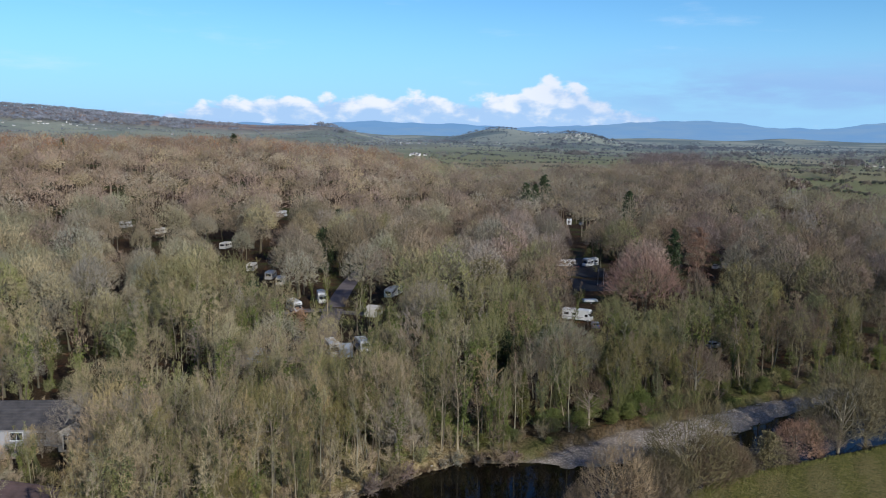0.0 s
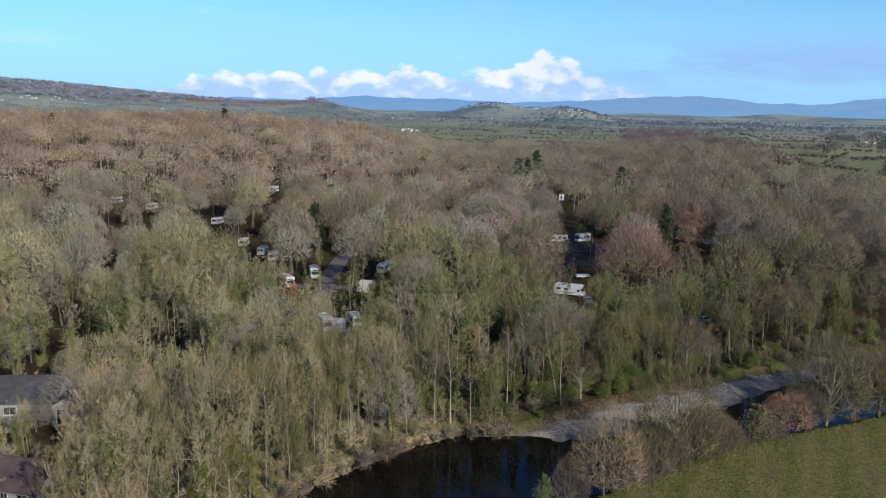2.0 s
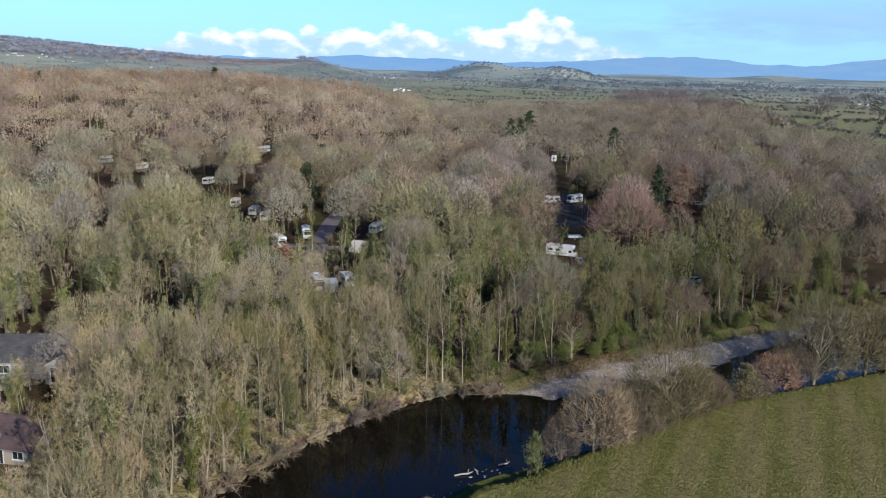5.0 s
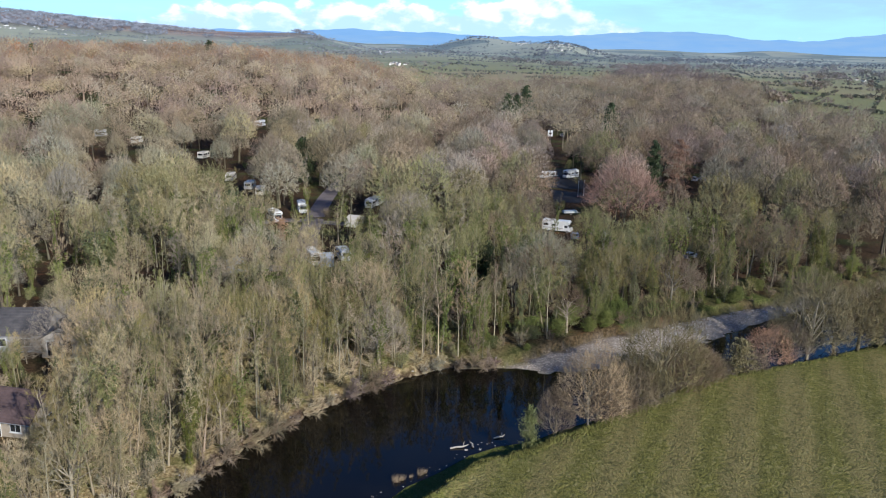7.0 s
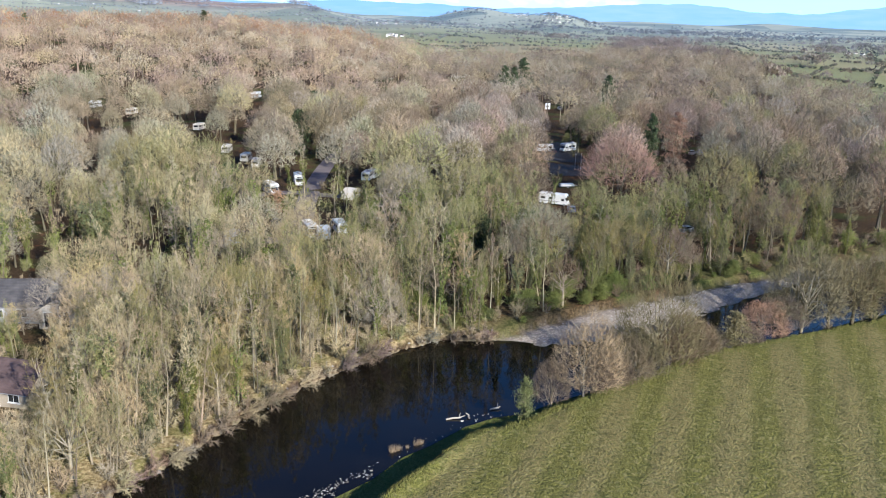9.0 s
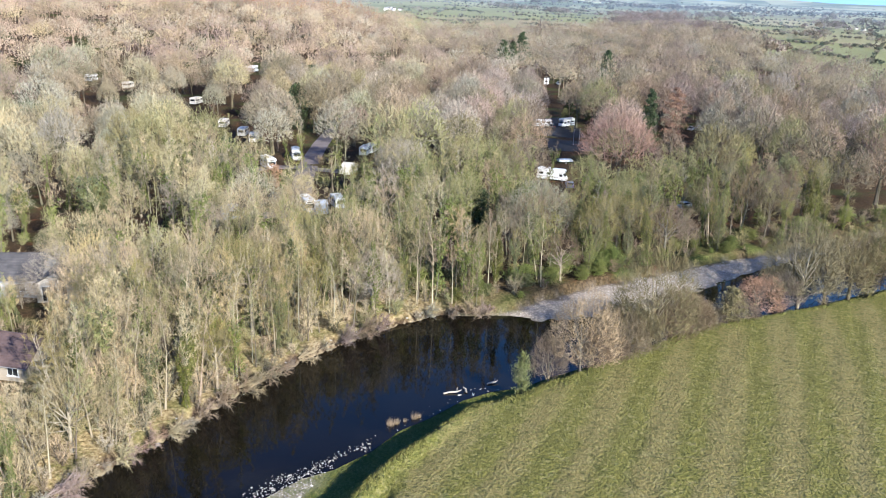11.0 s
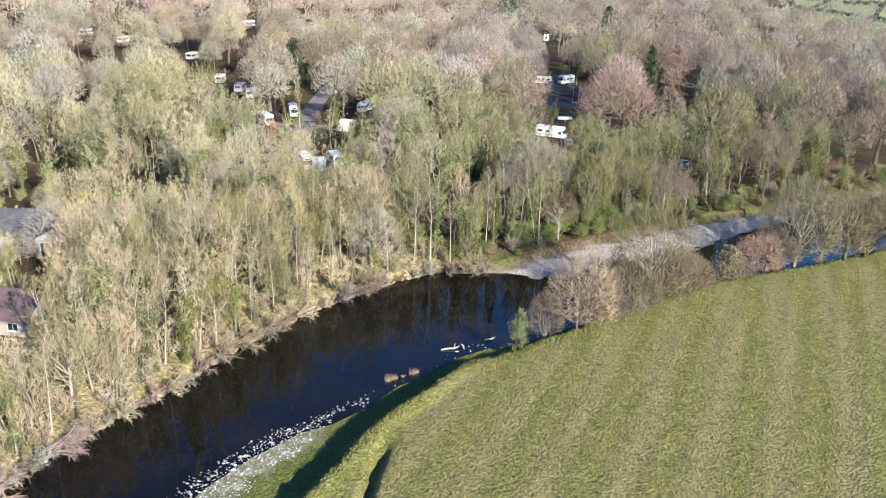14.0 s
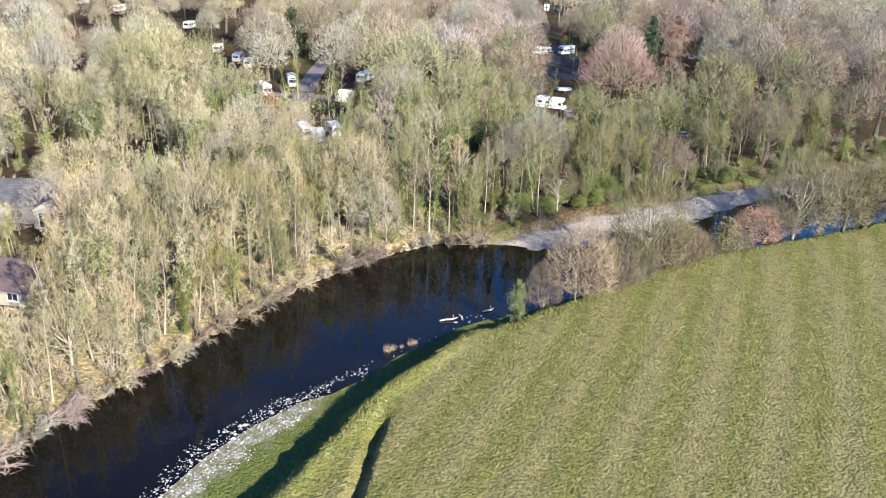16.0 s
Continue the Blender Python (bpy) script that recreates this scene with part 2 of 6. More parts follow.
def ground_material():
    mt = bpy.data.materials.new("ground")
    mt.use_nodes = True
    t = mt.node_tree
    t.nodes.clear()
    node, wire = link_nodes(t)
    m = lambda op, a, b=None, clamp=False: math_node(node, wire, op, a, b, clamp)
    co = node("ShaderNodeTexCoord").outputs["Object"]
    attr = lambda n: node("ShaderNodeAttribute", attribute_name=n).outputs["Fac"]

    def noise_tex(scale, detail=4.0, rough=0.6):
        n = node("ShaderNodeTexNoise", Scale=scale, Detail=detail, Roughness=rough)
        wire(co, n.inputs["Vector"])
        return n.outputs[0]

    def ramp(v, a, b):
        r = node("ShaderNodeMapRange", interpolation_type="SMOOTHSTEP")
        wire(v, r.inputs[0])
        r.inputs[1].default_value, r.inputs[2].default_value = a, b
        return r.outputs[0]

    def mix(f, a, b):
        x = node("ShaderNodeMix", data_type="RGBA")
        for i, v in ((0, f), (6, a), (7, b)):
            if isinstance(v, tuple):
                x.inputs[i].default_value = (*v, 1)
            elif isinstance(v, (int, float)):
                x.inputs[i].default_value = v
            else:
                wire(v, x.inputs[i])
        return x.outputs[2]
    coarse, mid, fine, grain = noise_tex(0.05), noise_tex(0.35), noise_tex(2.2, 5), noise_tex(9.0, 3)
    # leaf litter with moss and dead bracken
    litter = mix(ramp(fine, 0.35, 0.65), (0.031, 0.021, 0.012), (0.078, 0.051, 0.028))
    litter = mix(ramp(mid, 0.56, 0.7), litter, (0.117, 0.055, 0.027))
    litter = mix(m("MULTIPLY", ramp(coarse, 0.5, 0.62), 0.7), litter, (0.058, 0.074, 0.022))
    # dry grass on the river bank
    bank = mix(ramp(fine, 0.35, 0.65), (0.165, 0.122, 0.058), (0.40, 0.325, 0.18))
    bank = mix(m("MULTIPLY", ramp(mid, 0.45, 0.6), 0.55), bank, (0.117, 0.133, 0.039))
    col = mix(attr("bank"), litter, bank)
    # grazed meadow, combed in strips beside the river
    stripe = attr("stripe")
    green = mix(ramp(grain, 0.3, 0.7), (0.094, 0.095, 0.025), (0.184, 0.173, 0.051))
    straw = mix(ramp(grain, 0.3, 0.7), (0.130, 0.114, 0.042), (0.238, 0.201, 0.085))
    wave = node("ShaderNodeTexWave", Scale=1.0, Distortion=0.0)
    comb = node("ShaderNodeCombineXYZ")
    wire(m("ADD", m("MULTIPLY", stripe, 0.05), m("MULTIPLY", mid, 0.10)), comb.inputs[0])
    wire(comb.outputs[0], wave.inputs["Vector"])
    patch = m("ADD", m("MULTIPLY", mid, 0.45), m("ADD", m("MULTIPLY", coarse, 0.35), m("MULTIPLY", fine, 0.25)))
    f = m("ADD", m("MULTIPLY", m("SUBTRACT", wave.outputs["Fac"], 0.5), 0.30), m("ADD", patch, 0.04))
    meadow = mix(ramp(f, 0.44, 0.68), green, straw)
    tuft = node("ShaderNodeTexVoronoi", Scale=2.6)
    wire(co, tuft.inputs["Vector"])
    tufted = node("ShaderNodeSeparateColor")
    wire(tuft.outputs["Color"], tufted.inputs[0])
    meadow = mix(m("MULTIPLY", ramp(tufted.outputs[0], 0.55, 0.95), 0.5), meadow, (0.052, 0.066, 0.018))
    meadow = mix(m("MULTIPLY", ramp(tufted.outputs[1], 0.72, 0.95), 0.6), meadow, (0.235, 0.212, 0.092))
    meadow = mix(m("MULTIPLY", attr("lush"), 0.6), meadow, mix(ramp(grain, 0.3, 0.7), (0.04, 0.076, 0.012), (0.085, 0.13, 0.028)))
    col = mix(attr("cut"), col, mix(ramp(fine, 0.35, 0.65), (0.035, 0.024, 0.016), (0.11, 0.075, 0.05)))
    col = mix(attr("verge"), col, mix(ramp(fine, 0.35, 0.65), (0.035, 0.055, 0.013), (0.095, 0.115, 0.032)))
    col = mix(attr("field"), col, meadow)
    # shingle
    vor = node("ShaderNodeTexVoronoi", Scale=3.0)
    wire(co, vor.inputs["Vector"])
    shingle = mix(ramp(m("ADD", m("MULTIPLY", fine, 0.5), m("MULTIPLY", vor.outputs["Distance"], 0.8)), 0.35, 0.8), (0.44, 0.395, 0.34), (0.26, 0.228, 0.192))
    col = mix(attr("gravel"), col, shingle)
    # pasture of the valley, in parcels
    v2 = node("ShaderNodeTexVoronoi", Scale=0.0055)
    wire(co, v2.inputs["Vector"])
    hs = node("ShaderNodeSeparateColor")
    wire(v2.outputs["Color"], hs.inputs[0])
    past = mix(m("ADD", m("MULTIPLY", hs.outputs[0], 0.6), m("MULTIPLY", coarse, 0.4)), (0.185, 0.20, 0.095), (0.285, 0.28, 0.15))
    past = mix(ramp(hs.outputs[1], 0.70, 0.8), past, (0.28, 0.25, 0.15))
    # blue distance haze, mixed into the pasture colour itself
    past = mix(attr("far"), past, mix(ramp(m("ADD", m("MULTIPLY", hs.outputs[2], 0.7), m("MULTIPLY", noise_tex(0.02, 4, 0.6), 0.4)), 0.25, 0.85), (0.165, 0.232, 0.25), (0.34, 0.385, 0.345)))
    moor = mix(ramp(noise_tex(0.012, 6, 0.7), 0.4, 0.6), (0.20, 0.165, 0.155), (0.34, 0.265, 0.225))
    past = mix(attr("moor"), past, moor)
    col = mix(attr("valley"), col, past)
    p = node("ShaderNodeBsdfPrincipled", Roughness=0.95)
    p.inputs["Specular IOR Level"].default_value = 0.1
    wire(col, p.inputs["Base Color"])
    tuss = node("ShaderNodeTexVoronoi", Scale=3.3)
    wire(co, tuss.inputs["Vector"])
    bp = node("ShaderNodeBump", Strength=1.0, Distance=0.16)
    wire(m("ADD", m("ADD", m("MULTIPLY", fine, 0.25), m("MULTIPLY", grain, 0.9)), m("MULTIPLY", tuss.outputs["Distance"], -1.0)), bp.inputs["Height"])
    wire(bp.outputs[0], p.inputs["Normal"])
    o = node("ShaderNodeOutputMaterial")
    wire(p.outputs[0], o.inputs[0])
    return mt


GROUND = ground_material()


def water_material():
    mt = bpy.data.materials.new("river_water")
    mt.use_nodes = True
    t = mt.node_tree
    t.nodes.clear()
    node, wire = link_nodes(t)
    co = node("ShaderNodeTexCoord")
    n = node("ShaderNodeTexNoise", Scale=1.4, Detail=3.0)
    wire(co.outputs["Object"], n.inputs["Vector"])
    n2 = node("ShaderNodeTexNoise", Scale=0.12, Detail=3.0)
    wire(co.outputs["Object"], n2.inputs["Vector"])
    mix = node("ShaderNodeMix", data_type="RGBA")
    wire(n2.outputs[0], mix.inputs[0])
    mix.inputs[6].default_value, mix.inputs[7].default_value = (0.001, 0.0015, 0.002, 1), (0.009, 0.0072, 0.0042, 1)
    p = node("ShaderNodeBsdfPrincipled", Roughness=0.02, IOR=1.33)
    p.inputs["Specular IOR Level"].default_value = 0.3
    wire(mix.outputs[2], p.inputs["Base Color"])
    bp = node("ShaderNodeBump", Strength=0.09, Distance=0.04)
    wire(n.outputs[0], bp.inputs["Height"])
    wire(bp.outputs[0], p.inputs["Normal"])
    o = node("ShaderNodeOutputMaterial")
    wire(p.outputs[0], o.inputs[0])
    return mt


WATER = water_material()

# ---- helpers for meshes ----


def mesh_from(name, verts, faces, smooth=False):
    me = bpy.data.meshes.new(name)
    me.from_pydata(verts, [], faces)
    if smooth:
        me.shade_smooth()
    return me


def mesh_tris(name, v, f, tint=None):
    """A mesh from arrays of points and triangles."""
    v, f = np.asarray(v, np.float32), np.asarray(f, np.int32)
    me = bpy.data.meshes.new(name)
    me.vertices.add(len(v))
    me.vertices.foreach_set("co", v.ravel())
    me.loops.add(f.size)
    me.loops.foreach_set("vertex_index", f.ravel())
    me.polygons.add(len(f))
    me.polygons.foreach_set("loop_start", np.arange(0, f.size, 3, dtype=np.int32))
    if tint is not None:
        me.attributes.new("tint", "FLOAT", "POINT").data.foreach_set("value", np.asarray(tint, np.float32))
    me.update()
    me.validate()
    return me


def part(name, data, mat, parent, label=""):
    """One mesh object under a thing or a part; data is a mesh or a bmesh."""
    if isinstance(data, bmesh.types.BMesh):
        me = bpy.data.meshes.new(name)
        data.to_mesh(me)
        data.free()
        data = me
    if mat and not data.materials:
        data.materials.append(mat)
    ob = new(name, data)
    ob.parent = parent
    if label:
        tagged(ob, label)
    return ob


def thing(name, m, label, category, group="", kind=""):
    ob = new(name)
    ob.empty_display_size = 0.3
    ob.matrix_basis = m
    return tagged(ob, label, category, group, kind)


# ---- plan of the valley ----
FAR_BANK = np.array([(-44, 40), (-40, 50), (-37, 58.6), (-33.4, 68.4), (-25.9, 79.9), (-20.2, 91), (-12.6, 101.8), (-4, 110.5), (2.5, 115.6),
                     (11.9, 117), (17.3, 119.9), (27.3, 127), (43.8, 136.7), (56.2, 144), (68.9, 149.5), (95, 162), (150, 190), (260, 240)], float)
FIELD_EDGE = np.array([(-24, 20), (-15, 45), (-11, 55), (-7.4, 62), (-3.6, 70.5), (0.8, 76.2), (6.5, 83.9), (12.6, 87), (17.2, 90.9), (23.6, 95.2),
                       (33.6, 102.9), (39.8, 108.2), (46.4, 110.7), (61.7, 117.2), (75.8, 124.4), (110, 142), (170, 172), (280, 225)], float)
WATER_NEAR = np.array([(-33, 30), (-26, 48), (-22, 57), (-19, 63.8), (-15.9, 68.4), (-11.7, 73), (-8.7, 74.7), (-5.2, 78.2), (-2.3, 82.6), (0.9, 85.4),
                       (4.9, 89.8), (8.5, 92.2), (12.5, 93.4), (16.5, 96.6), (23, 100.5), (33, 107.5), (42, 114), (60, 122), (75, 130), (108, 147), (168, 178), (276, 230)], float)
GRAVEL_NEAR = np.array([(11.9, 116.4), (19.1, 114.1), (28.1, 116.9), (39.6, 121.2), (47.6, 129.5), (51.4, 132.5), (59.7, 139.1), (70, 146), (95, 160), (150, 188), (260, 238)], float)
SLIP = np.array([(-1.3, 70.5), (-2.7, 66.8), (-3.4, 62), (-4.6, 55), (-7, 45)], float)
WATER_FAR = np.vstack([FAR_BANK[:9], GRAVEL_NEAR])
WATER_Z = -2.0


def line_distance(p, line):
    """Distance of points (n, 2) from a broken line."""
    best = np.full(len(p), 1e9)
    for a, b in zip(line[:-1], line[1:]):
        ab = b - a
        s = np.clip(((p - a) @ ab) / (ab @ ab), 0, 1)
        best = np.minimum(best, np.hypot(*(p - a - s[:, None] * ab).T))
    return best


def inside(p, poly):
    c = np.zeros(len(p), bool)
    for (x0, y0), (x1, y1) in zip(poly, np.roll(poly, -1, 0)):
        if y0 == y1:
            continue
        c ^= ((y0 > p[:, 1]) != (y1 > p[:, 1])) & (p[:, 0] < (x1 - x0) * (p[:, 1] - y0) / (y1 - y0) + x0)
    return c


WATER_POLY = np.vstack([WATER_NEAR, WATER_FAR[::-1]])
FIELD_POLY = np.vstack([FIELD_EDGE, [(280, -60), (-24, -60)]])
NEAR_SIDE = np.vstack([WATER_NEAR, [(276, -60), (-33, -60)]])
GRAVEL_POLY = np.vstack([GRAVEL_NEAR, FAR_BANK[9:][::-1]])


def smooth(a, b, v):
    s = np.clip((v - a) / (b - a), 0, 1)
    return s * s * (3 - 2 * s)


def bumps(x, y, size, seed):
    """Cheap smooth noise from a few waves, -1 to 1."""
    r = np.random.RandomState(seed)
    s = 0
    for _ in range(7):
        a, k, ph = r.uniform(0, 6.28), r.uniform(0.6, 1.7) * 6.28 / size, r.uniform(0, 6.28)
        s = s + np.sin((x * np.cos(a) + y * np.sin(a)) * k + ph)
    return s / 4.0


def gauss(x, y, cx, cy, sx, sy):
    return np.exp(-((x - cx) / sx) ** 2 - ((y - cy) / sy) ** 2)


def land(p):
    """Height and surface shares of the ground at points (n, 2)."""
    x, y = p[:, 0], p[:, 1]
    water, field, near, grav = inside(p, WATER_POLY), inside(p, FIELD_POLY), inside(p, NEAR_SIDE), inside(p, GRAVEL_POLY)
    dw = np.minimum(line_distance(p, WATER_NEAR), line_distance(p, WATER_FAR))
    de, df = line_distance(p, FIELD_EDGE), line_distance(p, FAR_BANK)
    d = np.hypot(x, y)
    # far side: low bank, then the wood on slowly rising ground
    h = -2.1 + 1.25 * smooth(0, 1.0, dw + 0.25 * bumps(x, y, 3.5, 31)) + 0.85 * smooth(1.0, 9, dw)
    h = np.where(grav, -2 + 0.55 * smooth(0, 5, dw) + 0.3 * smooth(4, 14, dw) + 0.08 * bumps(x, y, 3, 5), h)
    bearing = np.degrees(np.arctan2(x, np.maximum(y, 1e-3)))
    rise = smooth(210, 740, d) * (6.5 + 13 * smooth(3, -7, bearing) + 6.5 * smooth(-6, -14, bearing)) * smooth(1500, 900, d) + 7 * smooth(800, 1020, d) * smooth(10, 17, bearing) * smooth(22, 19, bearing) * smooth(1500, 1050, d)
    h = h + np.where(near, 0, rise + 0.35 * bumps(x, y, 24, 3) * smooth(6, 25, dw))
    # near side: slope from the meadow's edge to the water
    r = dw / (dw + de + 1e-6)
    h = np.where(near & ~field & ~water, np.minimum(-1.75 * smooth(0.0, 2.1, de + 0.3 * bumps(x, y, 4, 21) + 0.2 * bumps(x, y, 1.7, 22)) - 0.1, 0) - 0.25 * (1 - smooth(0, 0.8, r)), h)
    slip = line_distance(p, SLIP)
    trough = -1.0 * smooth(1.15, 0.1, slip + 0.2 * bumps(x, y, 2.5, 23)) * smooth(70.5, 64, y) + (0.55 + 0.16 * bumps(x, y, 3.2, 24)) * np.exp(-((de - 0.6) / 0.9) ** 2) * smooth(12, 2, x)
    h = np.where(field, 0.03 * bumps(x, y, 5, 8) + trough + 0.03 * np.sin((0.9 * x - 0.44 * y) * 2.1) - 0.1 * np.exp(-de / 1.5), h)
    h = np.where(water, -2.0 - 0.9 * smooth(0, 5, dw), h)
    # valley and hills
    az = np.degrees(np.arctan2(x, np.maximum(y, 1e-3)))
    front = (y > 0) & (d > 700)
    ridge = (45 + 50 * smooth(-10, -30, az)) * smooth(1500, 2500, d) * smooth(-3, -9, az)
    knoll = 58 * gauss(az, d, 3.9, 2900, 3.4, 420) + 40 * gauss(az, d, 8.9, 2500, 3.0, 300) + 16 * gauss(az, d, -6, 2500, 5, 500) + 14 * gauss(az, d, -1, 1900, 8, 350)
    roll = (4 * bumps(x, y, 700, 11) + 5) * smooth(900, 1500, d)
    fells = smooth(3200, 4700, d) * (18 + 8 * bumps(az * 60, d, 420, 51))
    h = h + np.where(front, ridge + knoll + roll + fells, 0)
    share = {}
    share["field"] = (near & ~water & (dw > 0.6)) * 1.0
    share["lush"] = np.where(field, np.exp(-de / 1.6) * 0.55, 0.95)
    share["stripe"] = np.where(field, 0.9 * x - 0.44 * y + 0.0016 * (y - 60) ** 2, 0)
    share["bank"] = np.where(near, 0, np.clip(1.2 - dw / (13 + 12 * smooth(4, -8, x)) + 0.25 * bumps(x, y, 9, 4), 0, 1)) * (1 - 0.75 * smooth(0, 14, x)) * (y < 260)
    gv = np.where(grav, smooth(-1.0, 0.5, dw) * smooth(0.0, 2.0, df + 0.7 * bumps(x, y, 4, 2)), 0)
    spit = smooth(4.6, 2.6, dw + 0.9 * bumps(x, y, 3, 6)) * smooth(-7.5, -11, x) * smooth(1.6, 3.4, de) * 0.7 * (0.45 + 0.55 * smooth(-0.4, 0.5, bumps(x, y, 2.2, 71)))
    gv = np.where(near & ~field, np.maximum(spit, smooth(0.9, 0.2, dw) * 0.6), gv)
    share["gravel"] = np.where(water, 0.35, gv)
    wood_end = wood_limit(az)
    share["valley"] = np.where(near, 0, smooth(-15, 15, d - wood_end))
    share["verge"] = np.where(near | grav, 0, smooth(5.0, 2.0, df + 1.2 * bumps(x, y, 6, 9)) * smooth(4, 14, x) * (y < 200) * smooth(0.0, 0.7, bumps(x, y, 11, 41)) * 0.8)
    share["cut"] = np.where(near | grav | water, 0, smooth(1.0, 0.45, dw + 0.35 * bumps(x, y, 2.6, 32)) * smooth(20, 8, x))
    # how much haze blue goes into the ground colour, by distance
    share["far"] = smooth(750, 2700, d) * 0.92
    share["moor"] = np.clip(smooth(2050, 2250, d) * smooth(-5, -11, az), 0, 1)
    return h, share


def wood_limit(az):
    """Distance at which the great wood ends, by bearing in degrees."""
    return 690 + 60 * smooth(0, -12, az) + 20 * smooth(4, 8, az) + 330 * smooth(10.5, 13.5, az) - 510 * smooth(20.5, 22.2, az) - 70 * smooth(22.5, 29, az)


def ground_z(x, y):
    return float(land(np.array([[x, y]], float))[0][0])


# ---- ground, water ----


def build_ground():
    fine = np.arange(-34, 34.01, 0.2)
    rest = np.arange(42, 319, 8.0)
    az = np.radians(np.concatenate([fine, rest]))
    rad = np.concatenate([[0.02, 10, 20, 30, 38], np.arange(44, 165, 0.75), 165 * 1.036 ** np.arange(0, 97)])
    rad = rad[rad < 4950]
    na, nr = len(az), len(rad)
    pts = np.stack([(rad[:, None] * np.sin(az)).ravel(), (rad[:, None] * np.cos(az)).ravel()], 1)
    h, share = land(pts)
    v = np.concatenate([pts, h[:, None]], 1)
    i, j = np.meshgrid(np.arange(nr - 1), np.arange(na), indexing="ij")
    a, b = i * na + j, i * na + (j + 1) % na
    c, e = a + na, b + na
    f = np.concatenate([np.stack([a, c, e], -1).reshape(-1, 3), np.stack([a, e, b], -1).reshape(-1, 3)])[:, ::-1]
    me = mesh_tris("ground", v, f)
    for k, val in share.items():
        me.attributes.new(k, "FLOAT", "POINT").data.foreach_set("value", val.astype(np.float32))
    me.shade_smooth()
    me.materials.append(GROUND)
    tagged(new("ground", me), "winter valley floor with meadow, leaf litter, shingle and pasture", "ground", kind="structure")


build_ground()


def build_water():
    bm = bmesh.new()
    vs = [bm.verts.new((x, y, WATER_Z)) for x, y in np.vstack([WATER_NEAR + [0.8, -0.8], (WATER_FAR + [-0.8, 0.8])[::-1]])]
    f = bm.faces.new(vs)
    f.normal_update()
    if f.normal.z < 0:
        f.normal_flip()
    bmesh.ops.triangulate(bm, faces=bm.faces[:])
    me = bpy.data.meshes.new("river")
    bm.to_mesh(me)
    bm.free()
    me.materials.append(WATER)
    tagged(new("river", me), "dark still river with mirror-like surface between banks", "water", kind="structure")


build_water()

# ---- trees ----


def spikes(start, end, r):
    """Thin three-sided tapering twigs from arrays of start, end and base radius."""
    start, end = np.asarray(start, float), np.asarray(end, float)
    n = len(start)
    r = np.broadcast_to(np.asarray(r, float), (n,))
    d = end - start
    d = d / (np.linalg.norm(d, axis=1, keepdims=True) + 1e-9)
    ref = np.where(np.abs(d[:, 2:3]) > 0.8, np.array([[1.0, 0, 0]]), np.array([[0, 0, 1.0]]))
    u = np.cross(d, ref)
    u /= np.linalg.norm(u, axis=1, keepdims=True) + 1e-9
    w = np.cross(d, u)
    ring = [start + r[:, None] * (math.cos(k) * u + math.sin(k) * w) for k in (0, 2.094, 4.189)]
    v = np.stack(ring + [end], 1).reshape(-1, 3)
    o = np.arange(n)[:, None] * 4
    f = np.concatenate([o + np.array([[0, 1, 3]]), o + np.array([[1, 2, 3]]), o + np.array([[2, 0, 3]])])
    return v, f


def slivers(start, end, r, rng):
    """The finest twigs: one narrow triangle each, turned at random about its own length."""
    start, end = np.asarray(start, float), np.asarray(end, float)
    side = np.cross(end - start, rng.normal(size=start.shape))
    side *= np.broadcast_to(np.asarray(r, float), (len(start),))[:, None] / (np.linalg.norm(side, axis=1, keepdims=True) + 1e-9)
    v = np.stack([start - side, start + side, end], 1).reshape(-1, 3)
    return v, np.arange(len(start) * 3).reshape(-1, 3)


def tube(path, radii, sides=4):
    """A tapering stem along a list of points."""
    path = np.asarray(path, float)
    v, f = [], []
    n = len(path)
    for i in range(n):
        d = path[min(i + 1, n - 1)] - path[max(i - 1, 0)]
        d /= np.linalg.norm(d) + 1e-9
        ref = np.array([1.0, 0, 0]) if abs(d[2]) > 0.8 else np.array([0, 0, 1.0])
        u = np.cross(d, ref)
        u /= np.linalg.norm(u) + 1e-9
        w = np.cross(d, u)
        for k in range(sides):
            a = 6.2832 * k / sides
            v.append(path[i] + radii[i] * (math.cos(a) * u + math.sin(a) * w))
    for i in range(n - 1):
        for k in range(sides):
            a, b = i * sides + k, i * sides + (k + 1) % sides
            f += [(a, b, b + sides), (a, b + sides, a + sides)]
    return np.array(v), np.array(f)


def join(pieces):
    vs, fs, o = [], [], 0
    for v, f in pieces:
        vs.append(v)
        fs.append(f + o)
        o += len(v)
    return np.concatenate(vs), np.concatenate(fs)


def leaves(centres, size, rng, up=0.3):
    """Small folded leaf clumps: two triangles each, turned at random."""
    c = np.asarray(centres, float)
    n = len(c)
    a = rng.normal(size=(n, 3))
    a /= np.linalg.norm(a, axis=1, keepdims=True)
    b = np.cross(a, rng.normal(size=(n, 3)))
    b /= np.linalg.norm(b, axis=1, keepdims=True) + 1e-9
    s = size * rng.uniform(0.6, 1.3, (n, 1))
    nrm = np.cross(a, b) * s * 0.3
    v = np.stack([c - a * s, c + b * s * 0.55 + nrm, c + a * s, c - b * s * 0.55 + nrm], 1).reshape(-1, 3)
    o = np.arange(n)[:, None] * 4
    return v, np.concatenate([o + np.array([[0, 1, 2]]), o + np.array([[0, 2, 3]])])


